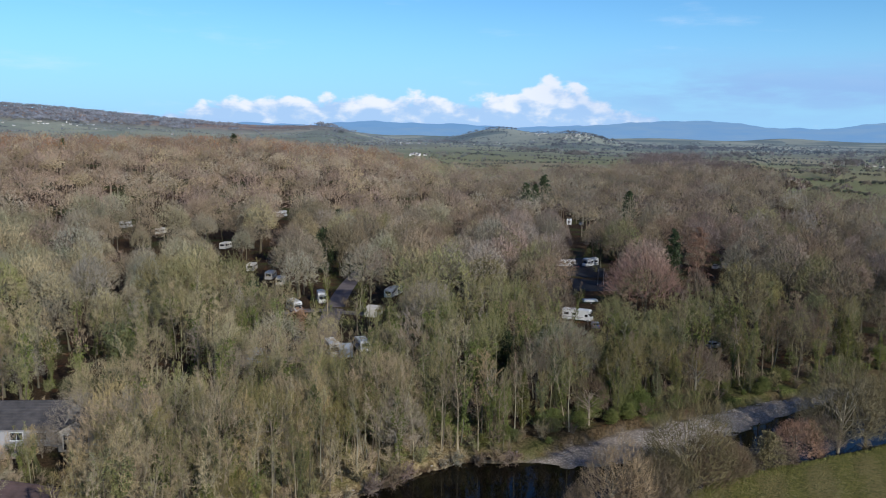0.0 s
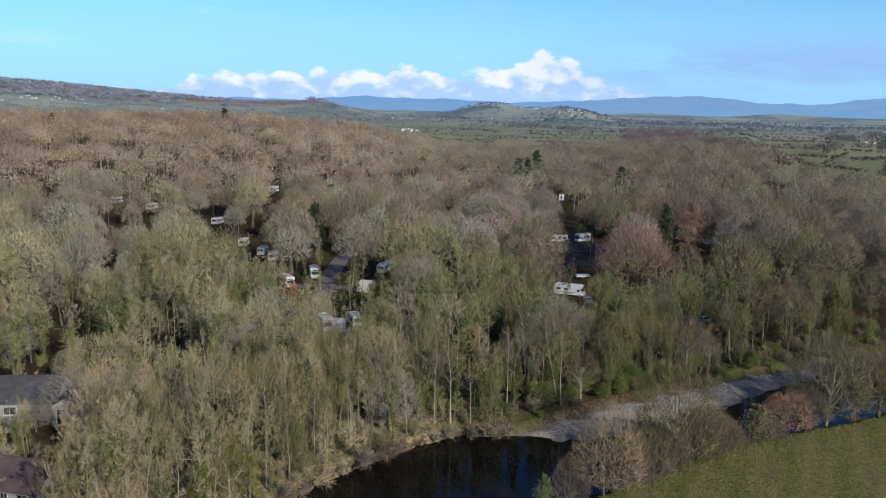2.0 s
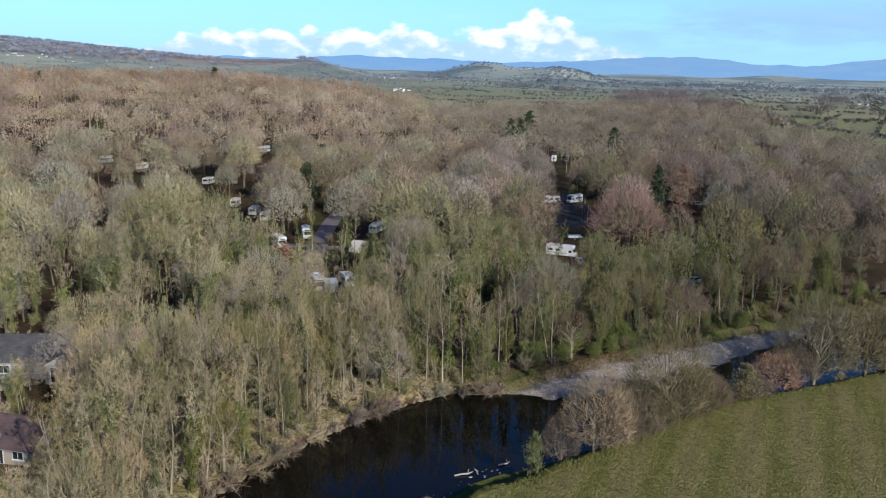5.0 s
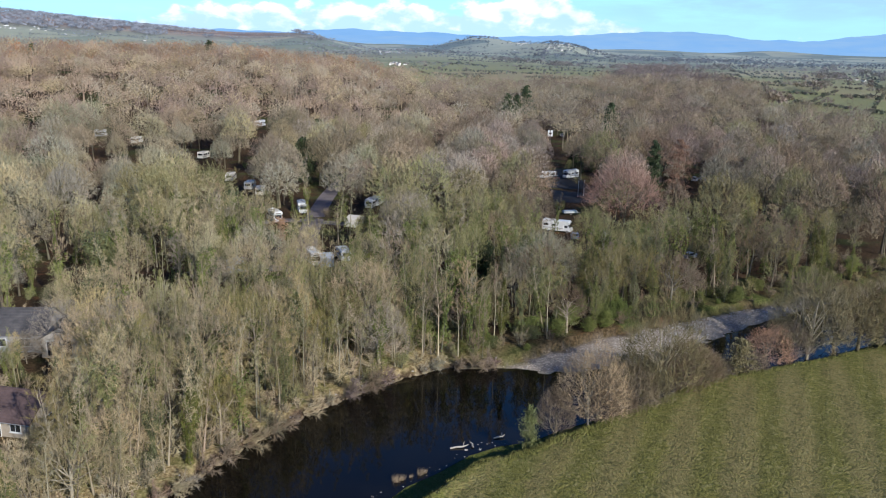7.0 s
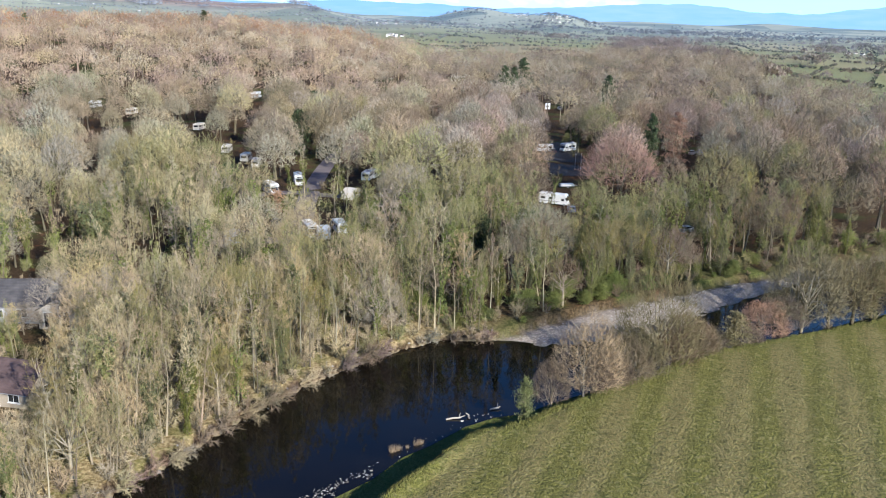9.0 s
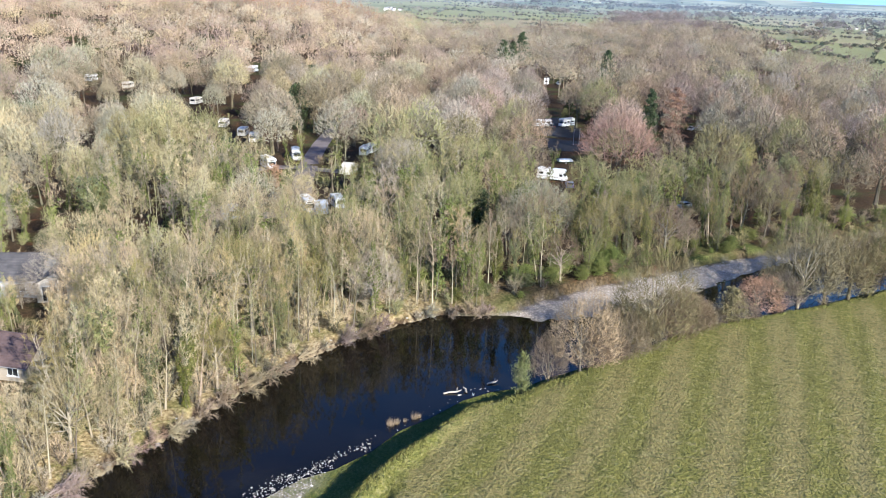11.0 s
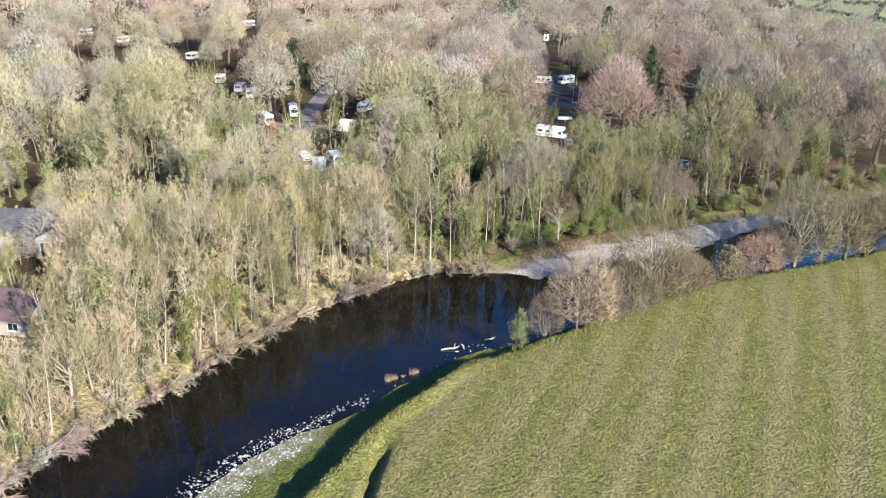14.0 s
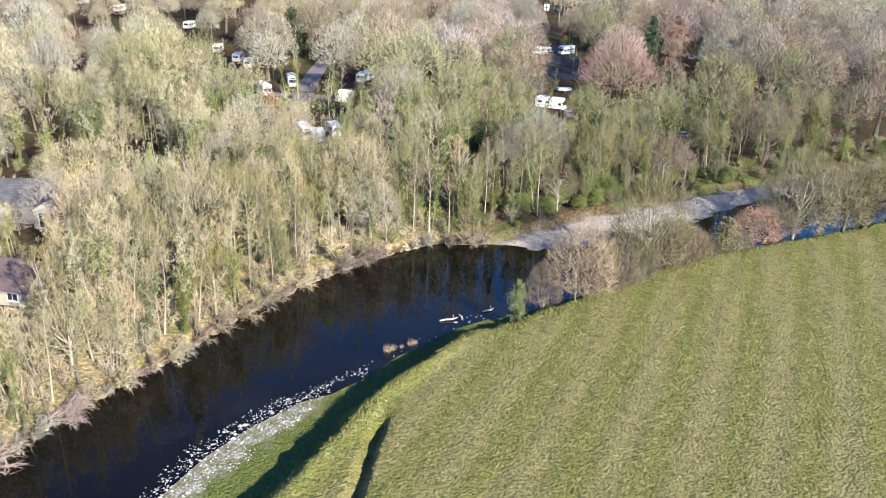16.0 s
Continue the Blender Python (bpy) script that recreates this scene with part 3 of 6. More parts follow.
def tufts(centres, outward, size, rng, slim=0.022, lift=0.32, loose=0.36):
    """Slim twig sprays, one triangle each, that fan up and out from the crown."""
    c, o = np.asarray(centres, float), np.asarray(outward, float)
    n = len(c)
    o = o / (np.linalg.norm(o, axis=1, keepdims=True) + 1e-9)
    a = o * 0.6 + np.array([0, 0, lift]) + rng.normal(0, loose, (n, 3))
    a /= np.linalg.norm(a, axis=1, keepdims=True) + 1e-9
    face = o + np.array([0, 0, 0.35]) + rng.normal(0, 0.2, (n, 3))
    face = face - (face * a).sum(1, keepdims=True) * a
    face /= np.linalg.norm(face, axis=1, keepdims=True) + 1e-9
    b = np.cross(a, face)
    s = size * rng.uniform(0.6, 1.4, (n, 1))
    v = np.stack([c - a * s * 0.55 - b * s * slim, c - a * s * 0.55 + b * s * slim, c + a * s * 0.45], 1).reshape(-1, 3)
    return v, np.arange(n * 3).reshape(-1, 3)


def bare_tree(seed, high, wide, base=0.3, stems=1, limbs=16, subs=5, twigs=7, upward=0.8, thick=0.2, twig_r=0.022, ivy=0, ivy_to=0.6, detail=1, leaf=0.25):
    """Bare broadleaf: meshes of trunk with limbs, crown of twigs, and ivy if there is any."""
    rng = np.random.RandomState(seed)
    wood, crown, ivy_at = [], [], []
    t_a, t_b, t_r = [], [], []
    f_a, f_b, f_r = [], [], []
    for s in range(stems):
        lean = rng.normal(0, 0.05 if stems == 1 else 0.16, 2)
        hs = high * (1 if s == 0 else rng.uniform(0.7, 1.0))
        k = np.linspace(0, 1, 6)
        wob = np.cumsum(rng.normal(0, 0.018 * high, (6, 2)), 0) * k[:, None]
        off = np.zeros(2) if stems == 1 else rng.normal(0, 0.4, 2)
        path = np.stack([off[0] + lean[0] * hs * k + wob[:, 0], off[1] + lean[1] * hs * k + wob[:, 1], hs * k * 0.93 - 0.3 * (k == 0)], 1)
        th = thick * (1 if stems == 1 else 0.6)
        wood.append(tube(path, th * (1 - 0.9 * k ** 0.8) * np.where(k == 0, 1.5, 1), 5 if detail else 3))
        at = lambda f: np.array([np.interp(f, k, path[:, i]) for i in range(3)])
        if ivy:
            fr = rng.uniform(0.02, ivy_to, ivy // stems)
            ang = rng.uniform(0, 6.283, len(fr))
            rad = rng.uniform(0.2, 1.0, len(fr)) ** 0.6 * (0.6 + 0.4 * np.sin(fr * 9 + seed)) * 1.6
            ivy_at.append(np.stack([at(f) for f in fr]) + np.stack([np.cos(ang) * rad, np.sin(ang) * rad, rng.normal(0, 0.3, len(fr))], 1))
        nl = max(3, limbs // stems)
        for i in range(nl):
            f = base + (0.97 - base) * ((i + rng.uniform(0, 0.9)) / nl)
            g = (f - base) / (1 - base)
            prof = math.sin(min(1.0, 0.22 + g * 0.95) * 2.6) ** 0.7 if g < 0.97 else 0.3
            ln = wide / 2 * max(0.28, prof) * rng.uniform(0.75, 1.15) * (1 if stems == 1 else 0.62)
            ang = i * 2.4 + rng.uniform(-0.6, 0.6)
            el = upward * (0.35 + 0.85 * g) + rng.normal(0, 0.12)
            p0 = at(f)
            d = np.array([math.cos(ang) * math.cos(el), math.sin(ang) * math.cos(el), math.sin(el)])
            pts = [p0]
            for q in range(3):
                d = d + np.array([0, 0, 0.16 * upward]) + rng.normal(0, 0.16, 3)
                d /= np.linalg.norm(d)
                pts.append(pts[-1] + d * ln / 3)
            pts = np.array(pts)
            r0 = th * 0.42 * (1 - 0.55 * f)
            wood.append(tube(pts, r0 * np.array([1, 0.72, 0.45, 0.14]), 3))
            for q in range(subs):
                w = 0.25 + 0.75 * (q + rng.uniform(0, 1)) / subs
                b0 = np.array([np.interp(w * 3, [0, 1, 2, 3], pts[:, c]) for c in range(3)])
                sd = d * 0.5 + rng.normal(0, 0.6, 3) + np.array([0, 0, 0.35 * upward])
                sd /= np.linalg.norm(sd)
                sl = ln * rng.uniform(0.28, 0.5)
                b1 = b0 + sd * sl
                t_a.append(b0)
                t_b.append(b1)
                t_r.append(r0 * 0.34)
                for _ in range(twigs):
                    w2 = rng.uniform(0.15, 1.0)
                    td = sd * 0.55 + rng.normal(0, 0.55, 3) + np.array([0, 0, 0.3 * upward])
                    td /= np.linalg.norm(td)
                    a0 = b0 + (b1 - b0) * w2
                    f_a.append(a0)
                    f_b.append(a0 + td * ln * rng.uniform(0.16, 0.40))
                    f_r.append(twig_r * rng.uniform(0.7, 1.3))
    v, f = join([spikes(t_a, t_b, np.array(t_r)), slivers(f_a, f_b, np.array(f_r), rng)])
    out = {"trunk": mesh_tris("trunk", *join(wood)), "crown": mesh_tris("crown", v, f)}
    if ivy:
        out["ivy"] = mesh_tris("ivy", *leaves(np.concatenate(ivy_at), leaf, rng))
    return out


def dome_tree(seed, high, wide, base=0.28, limbs=12, subs=70, twigs=700, thick=0.28, twig_r=0.024, length=0.17, lift=0.35, lumps=5, spray=0, spray_size=0.6, low=-0.12, slim=0.022, fan=0.32, loose=0.36):
    """Broad bare tree: limbs that fan out, and twigs that reach an uneven domed outline."""
    rng = np.random.RandomState(seed)
    lump_az, lump_r = rng.uniform(0, 6.283, lumps), rng.uniform(-0.16, 0.16, lumps)

    def shell(n, lo, hi):
        az = rng.uniform(0, 6.283, n)
        el = np.arcsin(np.clip(rng.uniform(low, 1, n), -1, 1))
        k = rng.uniform(lo, hi, n) * (1 + (lump_r * np.maximum(0, np.cos(az[:, None] - lump_az)) ** 3).sum(1))
        up = np.where(el > 0, (1 - base) * 0.72, 0.30 * (1 - base) + 0.1)
        return np.stack([np.cos(az) * np.cos(el) * wide / 2 * k, np.sin(az) * np.cos(el) * wide / 2 * k, high * (base + 0.28 * (1 - base) + np.sin(el) * up * k)], 1)

    k = np.linspace(0, 1, 5)
    lean = rng.normal(0, 0.04, 2) * high
    trunk = np.stack([lean[0] * k, lean[1] * k, high * 0.62 * k - 0.3 * (k == 0)], 1)
    wood = [tube(trunk, thick * np.array([1.4, 1, 0.85, 0.65, 0.3]), 6)]
    nodes, limb_tip = [], shell(limbs, 0.62, 0.85)
    for i in range(limbs):
        f = np.clip(base + rng.uniform(0, 0.35), 0, 0.95) / 0.62 * 0.9
        p0 = np.array([np.interp(min(f, 1), k, trunk[:, c]) for c in range(3)])
        d = limb_tip[i] - p0
        m1, m2 = p0 + d * 0.33 + rng.normal(0, 0.05 * wide, 3) + [0, 0, 0.05 * high], p0 + d * 0.68 + rng.normal(0, 0.05 * wide, 3) + [0, 0, 0.05 * high]
        pts = np.array([p0, m1, m2, limb_tip[i]])
        wood.append(tube(pts, thick * np.array([0.5, 0.34, 0.2, 0.06]), 3))
        for w in np.linspace(0.8, 3, 8):
            nodes.append([np.interp(w, [0, 1, 2, 3], pts[:, c]) for c in range(3)])
    nodes = np.array(nodes)
    tip = shell(subs, 0.55, 0.95)
    cost = np.linalg.norm(tip[:, None] - nodes, axis=2) + 1.2 * np.maximum(0, nodes[None, :, 2] - tip[:, None, 2] + 0.4)
    start = nodes[cost.argmin(1)]
    sub_v = spikes(start, tip, thick * 0.14)
    joints = np.concatenate([start + (tip - start) * w for w in (0.35, 0.6, 0.85, 1.0)])
    end = shell(twigs, 0.62, 1.06)
    cost = np.linalg.norm(end[:, None] - joints, axis=2)
    root = joints[cost.argmin(1)]
    d = end - root
    dist = np.linalg.norm(d, axis=1, keepdims=True) + 1e-6
    want = length * wide * rng.uniform(0.6, 1.4, (twigs, 1))
    d = d / dist * 0.75 + rng.normal(0, 0.28, (twigs, 3)) + np.array([0, 0, lift])
    d /= np.linalg.norm(d, axis=1, keepdims=True)
    root = np.where(dist > want, end - d * want, root)
    crown = join([sub_v, slivers(root, root + d * np.minimum(want, np.maximum(dist, 0.5 * want)), twig_r * rng.uniform(0.7, 1.3, twigs), rng)])
    if spray:
        at = shell(spray, 0.72, 1.0)
        crown = join([crown, tufts(at, at - [0, 0, high * (base + 0.2)], spray_size, rng, slim, fan, loose)])
    return {"trunk": mesh_tris("trunk", *join(wood)), "crown": mesh_tris("crown", *crown)}


def leafy_tree(seed, high, wide, base, count, size, taper):
    """Evergreen or leaf-holding tree: trunk, branches, and a crown of leaf clumps along them."""
    rng = np.random.RandomState(seed)
    k = np.linspace(0, 1, 5)
    path = np.stack([0.02 * high * np.sin(k * 3 + seed), 0.02 * high * np.cos(k * 2 + seed), high * k], 1)
    wood = [tube(path, 0.02 * high * (1.05 - k), 5)]
    cs = []
    nl = 26
    for i in range(nl):
        f = base + (1 - base) * (i + rng.uniform(0, 0.8)) / nl
        g = (f - base) / (1 - base)
        ln = wide / 2 * ((1 - g) ** 0.8 * taper + (1 - taper) * math.sin(0.35 + 2.6 * g)) * rng.uniform(0.7, 1.15) + 0.25
        ang = i * 2.4 + rng.uniform(-0.4, 0.4)
        p0 = np.array([np.interp(f, k, path[:, c]) for c in range(3)])
        tip = p0 + np.array([math.cos(ang) * ln, math.sin(ang) * ln, ln * rng.uniform(-0.15, 0.35)])
        wood.append(tube(np.array([p0, (p0 + tip) / 2 + [0, 0, 0.1], tip]), [0.06, 0.04, 0.015], 3))
        n = count // nl
        w = rng.uniform(0.15, 1.08, n)[:, None]
        cs.append(p0 + (tip - p0) * w + rng.normal(0, 0.17 * ln + 0.18, (n, 3)) * np.array([1, 1, 0.6]))
    return {"trunk": mesh_tris("trunk", *join(wood)), "crown": mesh_tris("crown", *leaves(np.concatenate(cs), size, rng))}


def shrub(seed, high, wide, n=60, twig_r=0.018):
    """Many-stemmed bare bush."""
    rng = np.random.RandomState(seed)
    wood, a, b, r = [], [], [], []
    for i in range(11):
        ang, out = rng.uniform(0, 6.28), rng.uniform(0.1, 1) * wide / 2
        top = np.array([math.cos(ang) * out, math.sin(ang) * out, high * rng.uniform(0.6, 1) * (1 - 0.35 * (2 * out / wide) ** 2)])
        p0 = np.array([math.cos(ang) * 0.15 * out, math.sin(ang) * 0.15 * out, -0.1])
        mid = (p0 + top) / 2 + np.array([0, 0, 0.12 * high])
        pts = np.array([p0, mid, top])
        wood.append(tube(pts, [0.05, 0.035, 0.01], 3))
        for _ in range(n):
            w = rng.uniform(0.2, 2)
            s = np.array([np.interp(w, [0, 1, 2], pts[:, c]) for c in range(3)])
            d = rng.normal(0, 0.6, 3) + np.array([math.cos(ang) * 0.35, math.sin(ang) * 0.35, 0.5])
            a.append(s)
            b.append(s + d / np.linalg.norm(d) * rng.uniform(0.15, 0.42) * high)
            r.append(twig_r * rng.uniform(0.7, 1.3))
    return {"trunk": mesh_tris("trunk", *join(wood)), "crown": mesh_tris("crown", *slivers(a, b, np.array(r), rng))}


def plant(name, meshes, mats, x, y, scale=1.0, turn=0.0, label="", category="tree", group="", stretch=1.0, z=None):
    ob = thing(name, pose(x, y, (ground_z(x, y) if z is None else z) - 0.05, 0, 0, turn) @ Matrix.Diagonal((scale * stretch, scale * stretch, scale, 1)), label, category, group)
    for k, me in meshes.items():
        if not me.materials:
            me.materials.append(mats[k])
        o = new(k, me)
        o.parent = ob
        o.material_slots[0].link = "OBJECT"
        o.material_slots[0].material = mats[k]
    return ob

# ---- vehicles and open places of the caravan park (x, y, heading, kind) ----
VANS = [
    (33.2, 202.5, -24, "motorhome_side"), (50.0, 283, 215, "motorhome"), (41.9, 282, 170, "caravan"), (44.6, 281, 95, "car_dark"),
    (39.5, 222, 10, "trailer"), (-31.9, 219, -78, "motorhome"), (-36.8, 206, -60, "motorhome"), (-17.0, 205, 70, "tent"),
    (-14.2, 227, 80, "caravan"), (-22.4, 168, -70, "motorhome"), (-16.6, 170.8, 110, "caravan"), (-36.2, 160.8, 20, "awning"), (-12.8, 231.5, 75, "caravan"), (-19.6, 166.8, 100, "awning"),
    (-30.3, 177, 70, "car_dark"), (-60.3, 263, 90, "caravan"), (-47.2, 242, 95, "caravan"),
    (-78.0, 300, 80, "caravan"), (-110, 326, 85, "caravan"), (-128, 338, 75, "motorhome"), (-143, 312, 90, "caravan"),
    (-76, 378, 90, "caravan"), (-73, 381, 75, "motorhome"), (60, 400, 80, "motorhome"), (66, 402, 90, "car_silver"), (95.2, 283, 80, "car_blue"),
    (92, 281, 60, "car_silver"), (58.6, 177, 30, "car_silver"), (36.2, 195, 85, "car_blue"), (-51.5, 249, 88, "caravan"),
]
# open places and trees that stay in sight: x, y, half width, height of what is seen
OPEN = [(-37.3, 263, 2.5, 9), (-27.5, 205, 1.6, 0), (-28, 225, 1.6, 0), (-28, 245, 1.4, 0), (-71, 154, 2.2, 0), (-64, 152, 1.6, 0), (-52, 155, 1.6, 0), (44, 258, 3.4, 0), (49, 250, 3.4, 0), (45, 244, 3.4, 0), (48, 268, 3.4, 0),
        (50.5, 205, 8, 6), (74, 241, 4, 8), (65, 236, 3, 9), (-62, 114, 4.5, 2.5), (-57, 115, 3.5, 3.0), (-51, 115, 3.0, 2.5), (-46.0, 88.6, 4.5, 2.0), (-57.6, 143, 3, 3), (-43.8, 147, 2.5, 2), (12.7, 158, 2, 4), (-32, 187, 2.5, 1.5)]
HOUSES = [(-68, 118, 6), (-60, 118, 6), (-52, 117, 6), (-46.5, 91, 6), (-61, 111, 4)]
SEEN = {"motorhome_side": 4.4, "trailer": 2.4, "motorhome": 1.5, "caravan": 1.3, "awning": 0.4, "tent": 1.2, "car_dark": 1.0, "car_blue": 1.2, "car_silver": 1.0}


def keeps_view(x, y, top, reach):
    """False where a tree would stand on, or hide, a parked vehicle or an open place seen from the air."""
    d = math.hypot(x, y)
    if any(math.hypot(x - hx, y - hy) < r for hx, hy, r in HOUSES):
        return False
    for vx, vy, r, z in [(v[0], v[1], SEEN[v[3]], 1.0) for v in VANS] + OPEN:
        if math.hypot(x - vx, y - vy) < r + (1.6 if z < 2 else 0):
            return False
        dv = math.hypot(vx, vy)
        if d < dv and top > 45 - (45 - z) * d / dv + 0.5 and abs(x * vy - y * vx) / dv < r * 0.5 + reach * 0.4:
            return False
    return True


# ---- the wood ----
RNG = random.Random(4)
TALL = [bare_tree(10 + i, 15, 7.0, 0.3, 1, 18, 6, 17, 1.0, 0.2, 0.019) for i in range(4)]
TALL_IVY = [bare_tree(20 + i, 15, 6.6, 0.3, 1, 15, 6, 15, 1.0, 0.2, 0.018, ivy=2300, ivy_to=0.8, leaf=0.15) for i in range(4)]
MULTI = [bare_tree(40 + i, 12, 8.5, 0.2, 4, 28, 5, 14, 1.05, 0.19, 0.018) for i in range(4)]
DOME = [dome_tree(30 + i, 14, 11.5, 0.24, 14, 100, 1500, 0.27, 0.018, 0.13, spray=1500, spray_size=1.15, slim=0.017) for i in range(4)]
BUSHY = [dome_tree(36 + i, 8, 9.5, 0.08, 18, 130, 2000, 0.14, 0.016, 0.14, spray=2400, spray_size=1.0, slim=0.021) for i in range(3)]
MID = [dome_tree(50 + i, 14, 10.2, 0.26, 7, 26, 150, 0.2, 0.04, 0.12, spray=1650, spray_size=0.82, low=0.0, lumps=7, slim=0.062, fan=0.16, loose=0.5) for i in range(5)]
BACK = [bare_tree(45 + i, 15, 7.6, 0.32, 1, 13, 4, 15, 0.98, 0.18, 0.026) for i in range(3)] + [bare_tree(95 + i, 15, 7.2, 0.35, 1, 12, 4, 13, 0.98, 0.19, 0.026, ivy=750, ivy_to=0.8, leaf=0.22) for i in range(3)]
POLE = [bare_tree(110 + i, 13, 3.4, 0.42, 1, 13, 4, 13, 1.1, 0.105, 0.017) for i in range(3)] + [bare_tree(120 + i, 12.5, 3.2, 0.4, 1, 11, 4, 11, 1.1, 0.11, 0.017, ivy=520, ivy_to=0.75, leaf=0.17) for i in range(2)]
BIRCH = [bare_tree(60 + i, 17, 5.5, 0.35, 1, 12, 4, 14, 1.05, 0.17, 0.02) for i in range(2)]
SHRUB = [shrub(70 + i, 2.6, 3.6, 36, 0.022) for i in range(4)]
CONIFER = [leafy_tree(80 + i, 17, 6.5, 0.2, 3000, 0.3, 0.7) for i in range(2)]
HOLLY = [leafy_tree(84 + i, 8, 6.0, 0.06, 2600, 0.22, 0.2) for i in range(2)]
BEECH = [leafy_tree(88 + i, 9, 7.0, 0.12, 1300, 0.26, 0.1) for i in range(2)]
HOLLY_FINE = leafy_tree(97, 8, 6.0, 0.04, 3000, 0.2, 0.2)
LARCH = leafy_tree(92, 18, 8, 0.25, 4600, 0.2, 0.45)

# ---- trees that stand out, by place: x, y, scale, width against height ----


def known_trees():
    tan, olive, grey, brown = TWIG["tan"], TWIG["olive"], TWIG["grey"], TWIG["brown"]
    side = "riverside trees"
    big = [dome_tree(330 + i, 12.5, 11.8, 0.07, 20, 150, 1500, 0.17, 0.02, 0.12, spray=3300, spray_size=0.95, low=-0.2, lumps=8, slim=0.027, fan=0.2, loose=0.5) for i in range(2)]
    plant("tree", HOLLY_FINE, {"trunk": BARK_PALE, "crown": IVY}, 12.5, 88.6, 0.72, 20, "small ivy-topped tree leaning over the river bank", "tree", side, 0.5)
    plant("tree", big[0], {"trunk": BARK, "crown": TWIG["straw"]}, 20.2, 93.4, 0.84, 40, "low spreading tan-twigged tree at the meadow edge", "tree", side, 0.95)
    plant("tree", BUSHY[1], {"trunk": BARK_PALE, "crown": brown}, 16.4, 93.4, 0.86, 140, "grey bare branches hanging over the dark water", "tree", side, 0.62)
    plant("tree", big[1], {"trunk": BARK_PALE, "crown": TWIG["moss"]}, 32.0, 104.6, 1.32, 200, "mossy spreading tree with pale trunk beside the meadow", "tree", side, 0.82)
    plant("tree", BUSHY[2], {"trunk": BARK, "crown": brown}, 26.6, 100.4, 0.95, 10, "dark bare thicket between the riverside trees", "tree", side, 1.1)
    plant("tree", BUSHY[0], {"trunk": BARK, "crown": brown}, 37.8, 108.6, 0.98, 90, "dark bare thicket between the riverside trees", "tree", side, 1.1)
    plant("bush", HOLLY_FINE, {"trunk": BARK, "crown": TWIG["moss"]}, 44.9, 110.6, 0.66, 60, "rounded olive-green bush at the meadow edge", "bush", side, 1.05)
    plant("bush", big[0], {"trunk": BARK, "crown": TWIG["coral"]}, 52.4, 119.2, 0.5, 0, "rust-brown bush holding its winter leaves", "bush", side, 1.35)
    plant("tree", big[1], {"trunk": BARK_PALE, "crown": TWIG["moss"]}, 59.6, 121.4, 1.24, 80, "spreading bare tree with pale trunk by the river", "tree", side, 0.95)
    plant("tree", DOME[0], {"trunk": BARK, "crown": TWIG["moss"]}, 69.4, 125, 0.9, 120, "dull olive bare tree by the river at the meadow edge", "tree", side, 1.05)
    plant("tree", TALL_IVY[1], {"trunk": BARK, "crown": olive, "ivy": IVY}, 73.5, 127, 0.9, 10, "ivy-clad tree by the river at the meadow edge", "tree", side, 1.1)
    plant("tree", DOME[3], {"trunk": BARK, "crown": olive}, 79, 129.5, 0.92, 220, "dull olive bare tree by the river at the meadow edge", "tree", side, 1.1)
    for i, (x, y, sc) in enumerate([(56.5, 120.5, 0.8), (65.5, 124.6, 1.35), (74.5, 128.9, 1.4), (84, 133.5, 1.5), (41.5, 111.5, 0.6), (90, 137, 1.05), (24.6, 98.4, 0.72), (29.4, 102.6, 0.8), (35.0, 106.9, 0.85), (39.6, 110.3, 0.72), (47.6, 113.4, 0.55), (28.2, 104.2, 0.95), (22.6, 97.0, 0.62), (36.8, 109.4, 0.9), (33.0, 107.8, 0.8)]):
        plant("tree", BUSHY[i % 3], {"trunk": BARK, "crown": [brown, TWIG["moss"]][i % 2]}, x, y, sc, i * 61, "dense bare thicket along the river", "tree", side, 1.1)
    for i, (x, y) in enumerate([(22.2, 96.2), (25.5, 98.8), (30, 101.6), (35.2, 105.8), (40.5, 109.8), (43.2, 111.3), (48.8, 114.2), (55.5, 118), (64.5, 122), (82, 131)]):
        plant("bush", SHRUB[i % 4], {"trunk": BARK, "crown": brown if i % 2 else tan}, x, y, 0.75, i * 77, "low brown scrub along the meadow edge", "bush", "meadow-edge scrub", 1.2)
    # the wood
    wood = "woodland trees"
    plant("tree", dome_tree(301, 12.5, 15.5, 0.12, 16, 110, 900, 0.2, length=0.10, spray=2600, spray_size=1.6, low=0.0, slim=0.022), {"trunk": BARK, "crown": TWIG["red"]}, 50.5, 207, 1.28, 0, "wide dome of red-brown twigs beside the caravan pitches", "tree", wood)
    plant("tree", LARCH, {"trunk": BARK, "crown": TWIG["rust"]}, 74, 241, 1.05, 0, "tall larch with rust-orange winter crown", "tree", wood)
    plant("tree", CONIFER[0], {"trunk": BARK, "crown": NEEDLE}, 65, 236, 1.1, 0, "tall narrow dark green pine", "tree", wood, 0.8)
    plant("tree", HOLLY[0], {"trunk": BARK, "crown": NEEDLE}, -37.3, 263, 1.75, 0, "dark rounded evergreen above the bare crowns", "tree", wood, 0.75)
    plant("tree", CONIFER[1], {"trunk": BARK, "crown": NEEDLE}, -166, 668, 1.0, 0, "dark evergreen standing above the far wood", "tree", wood, 1.6)
    for x, y, sc in [(41.6, 428, 1.05), (56, 466, 1.15), (48, 440, 0.95), (86.3, 391, 1.0), (-262, 584, 0.85)]:
        plant("tree", CONIFER[0], {"trunk": BARK, "crown": NEEDLE}, x, y, sc, x * 9, "dark green pine among bare crowns", "tree", wood, 1.2)
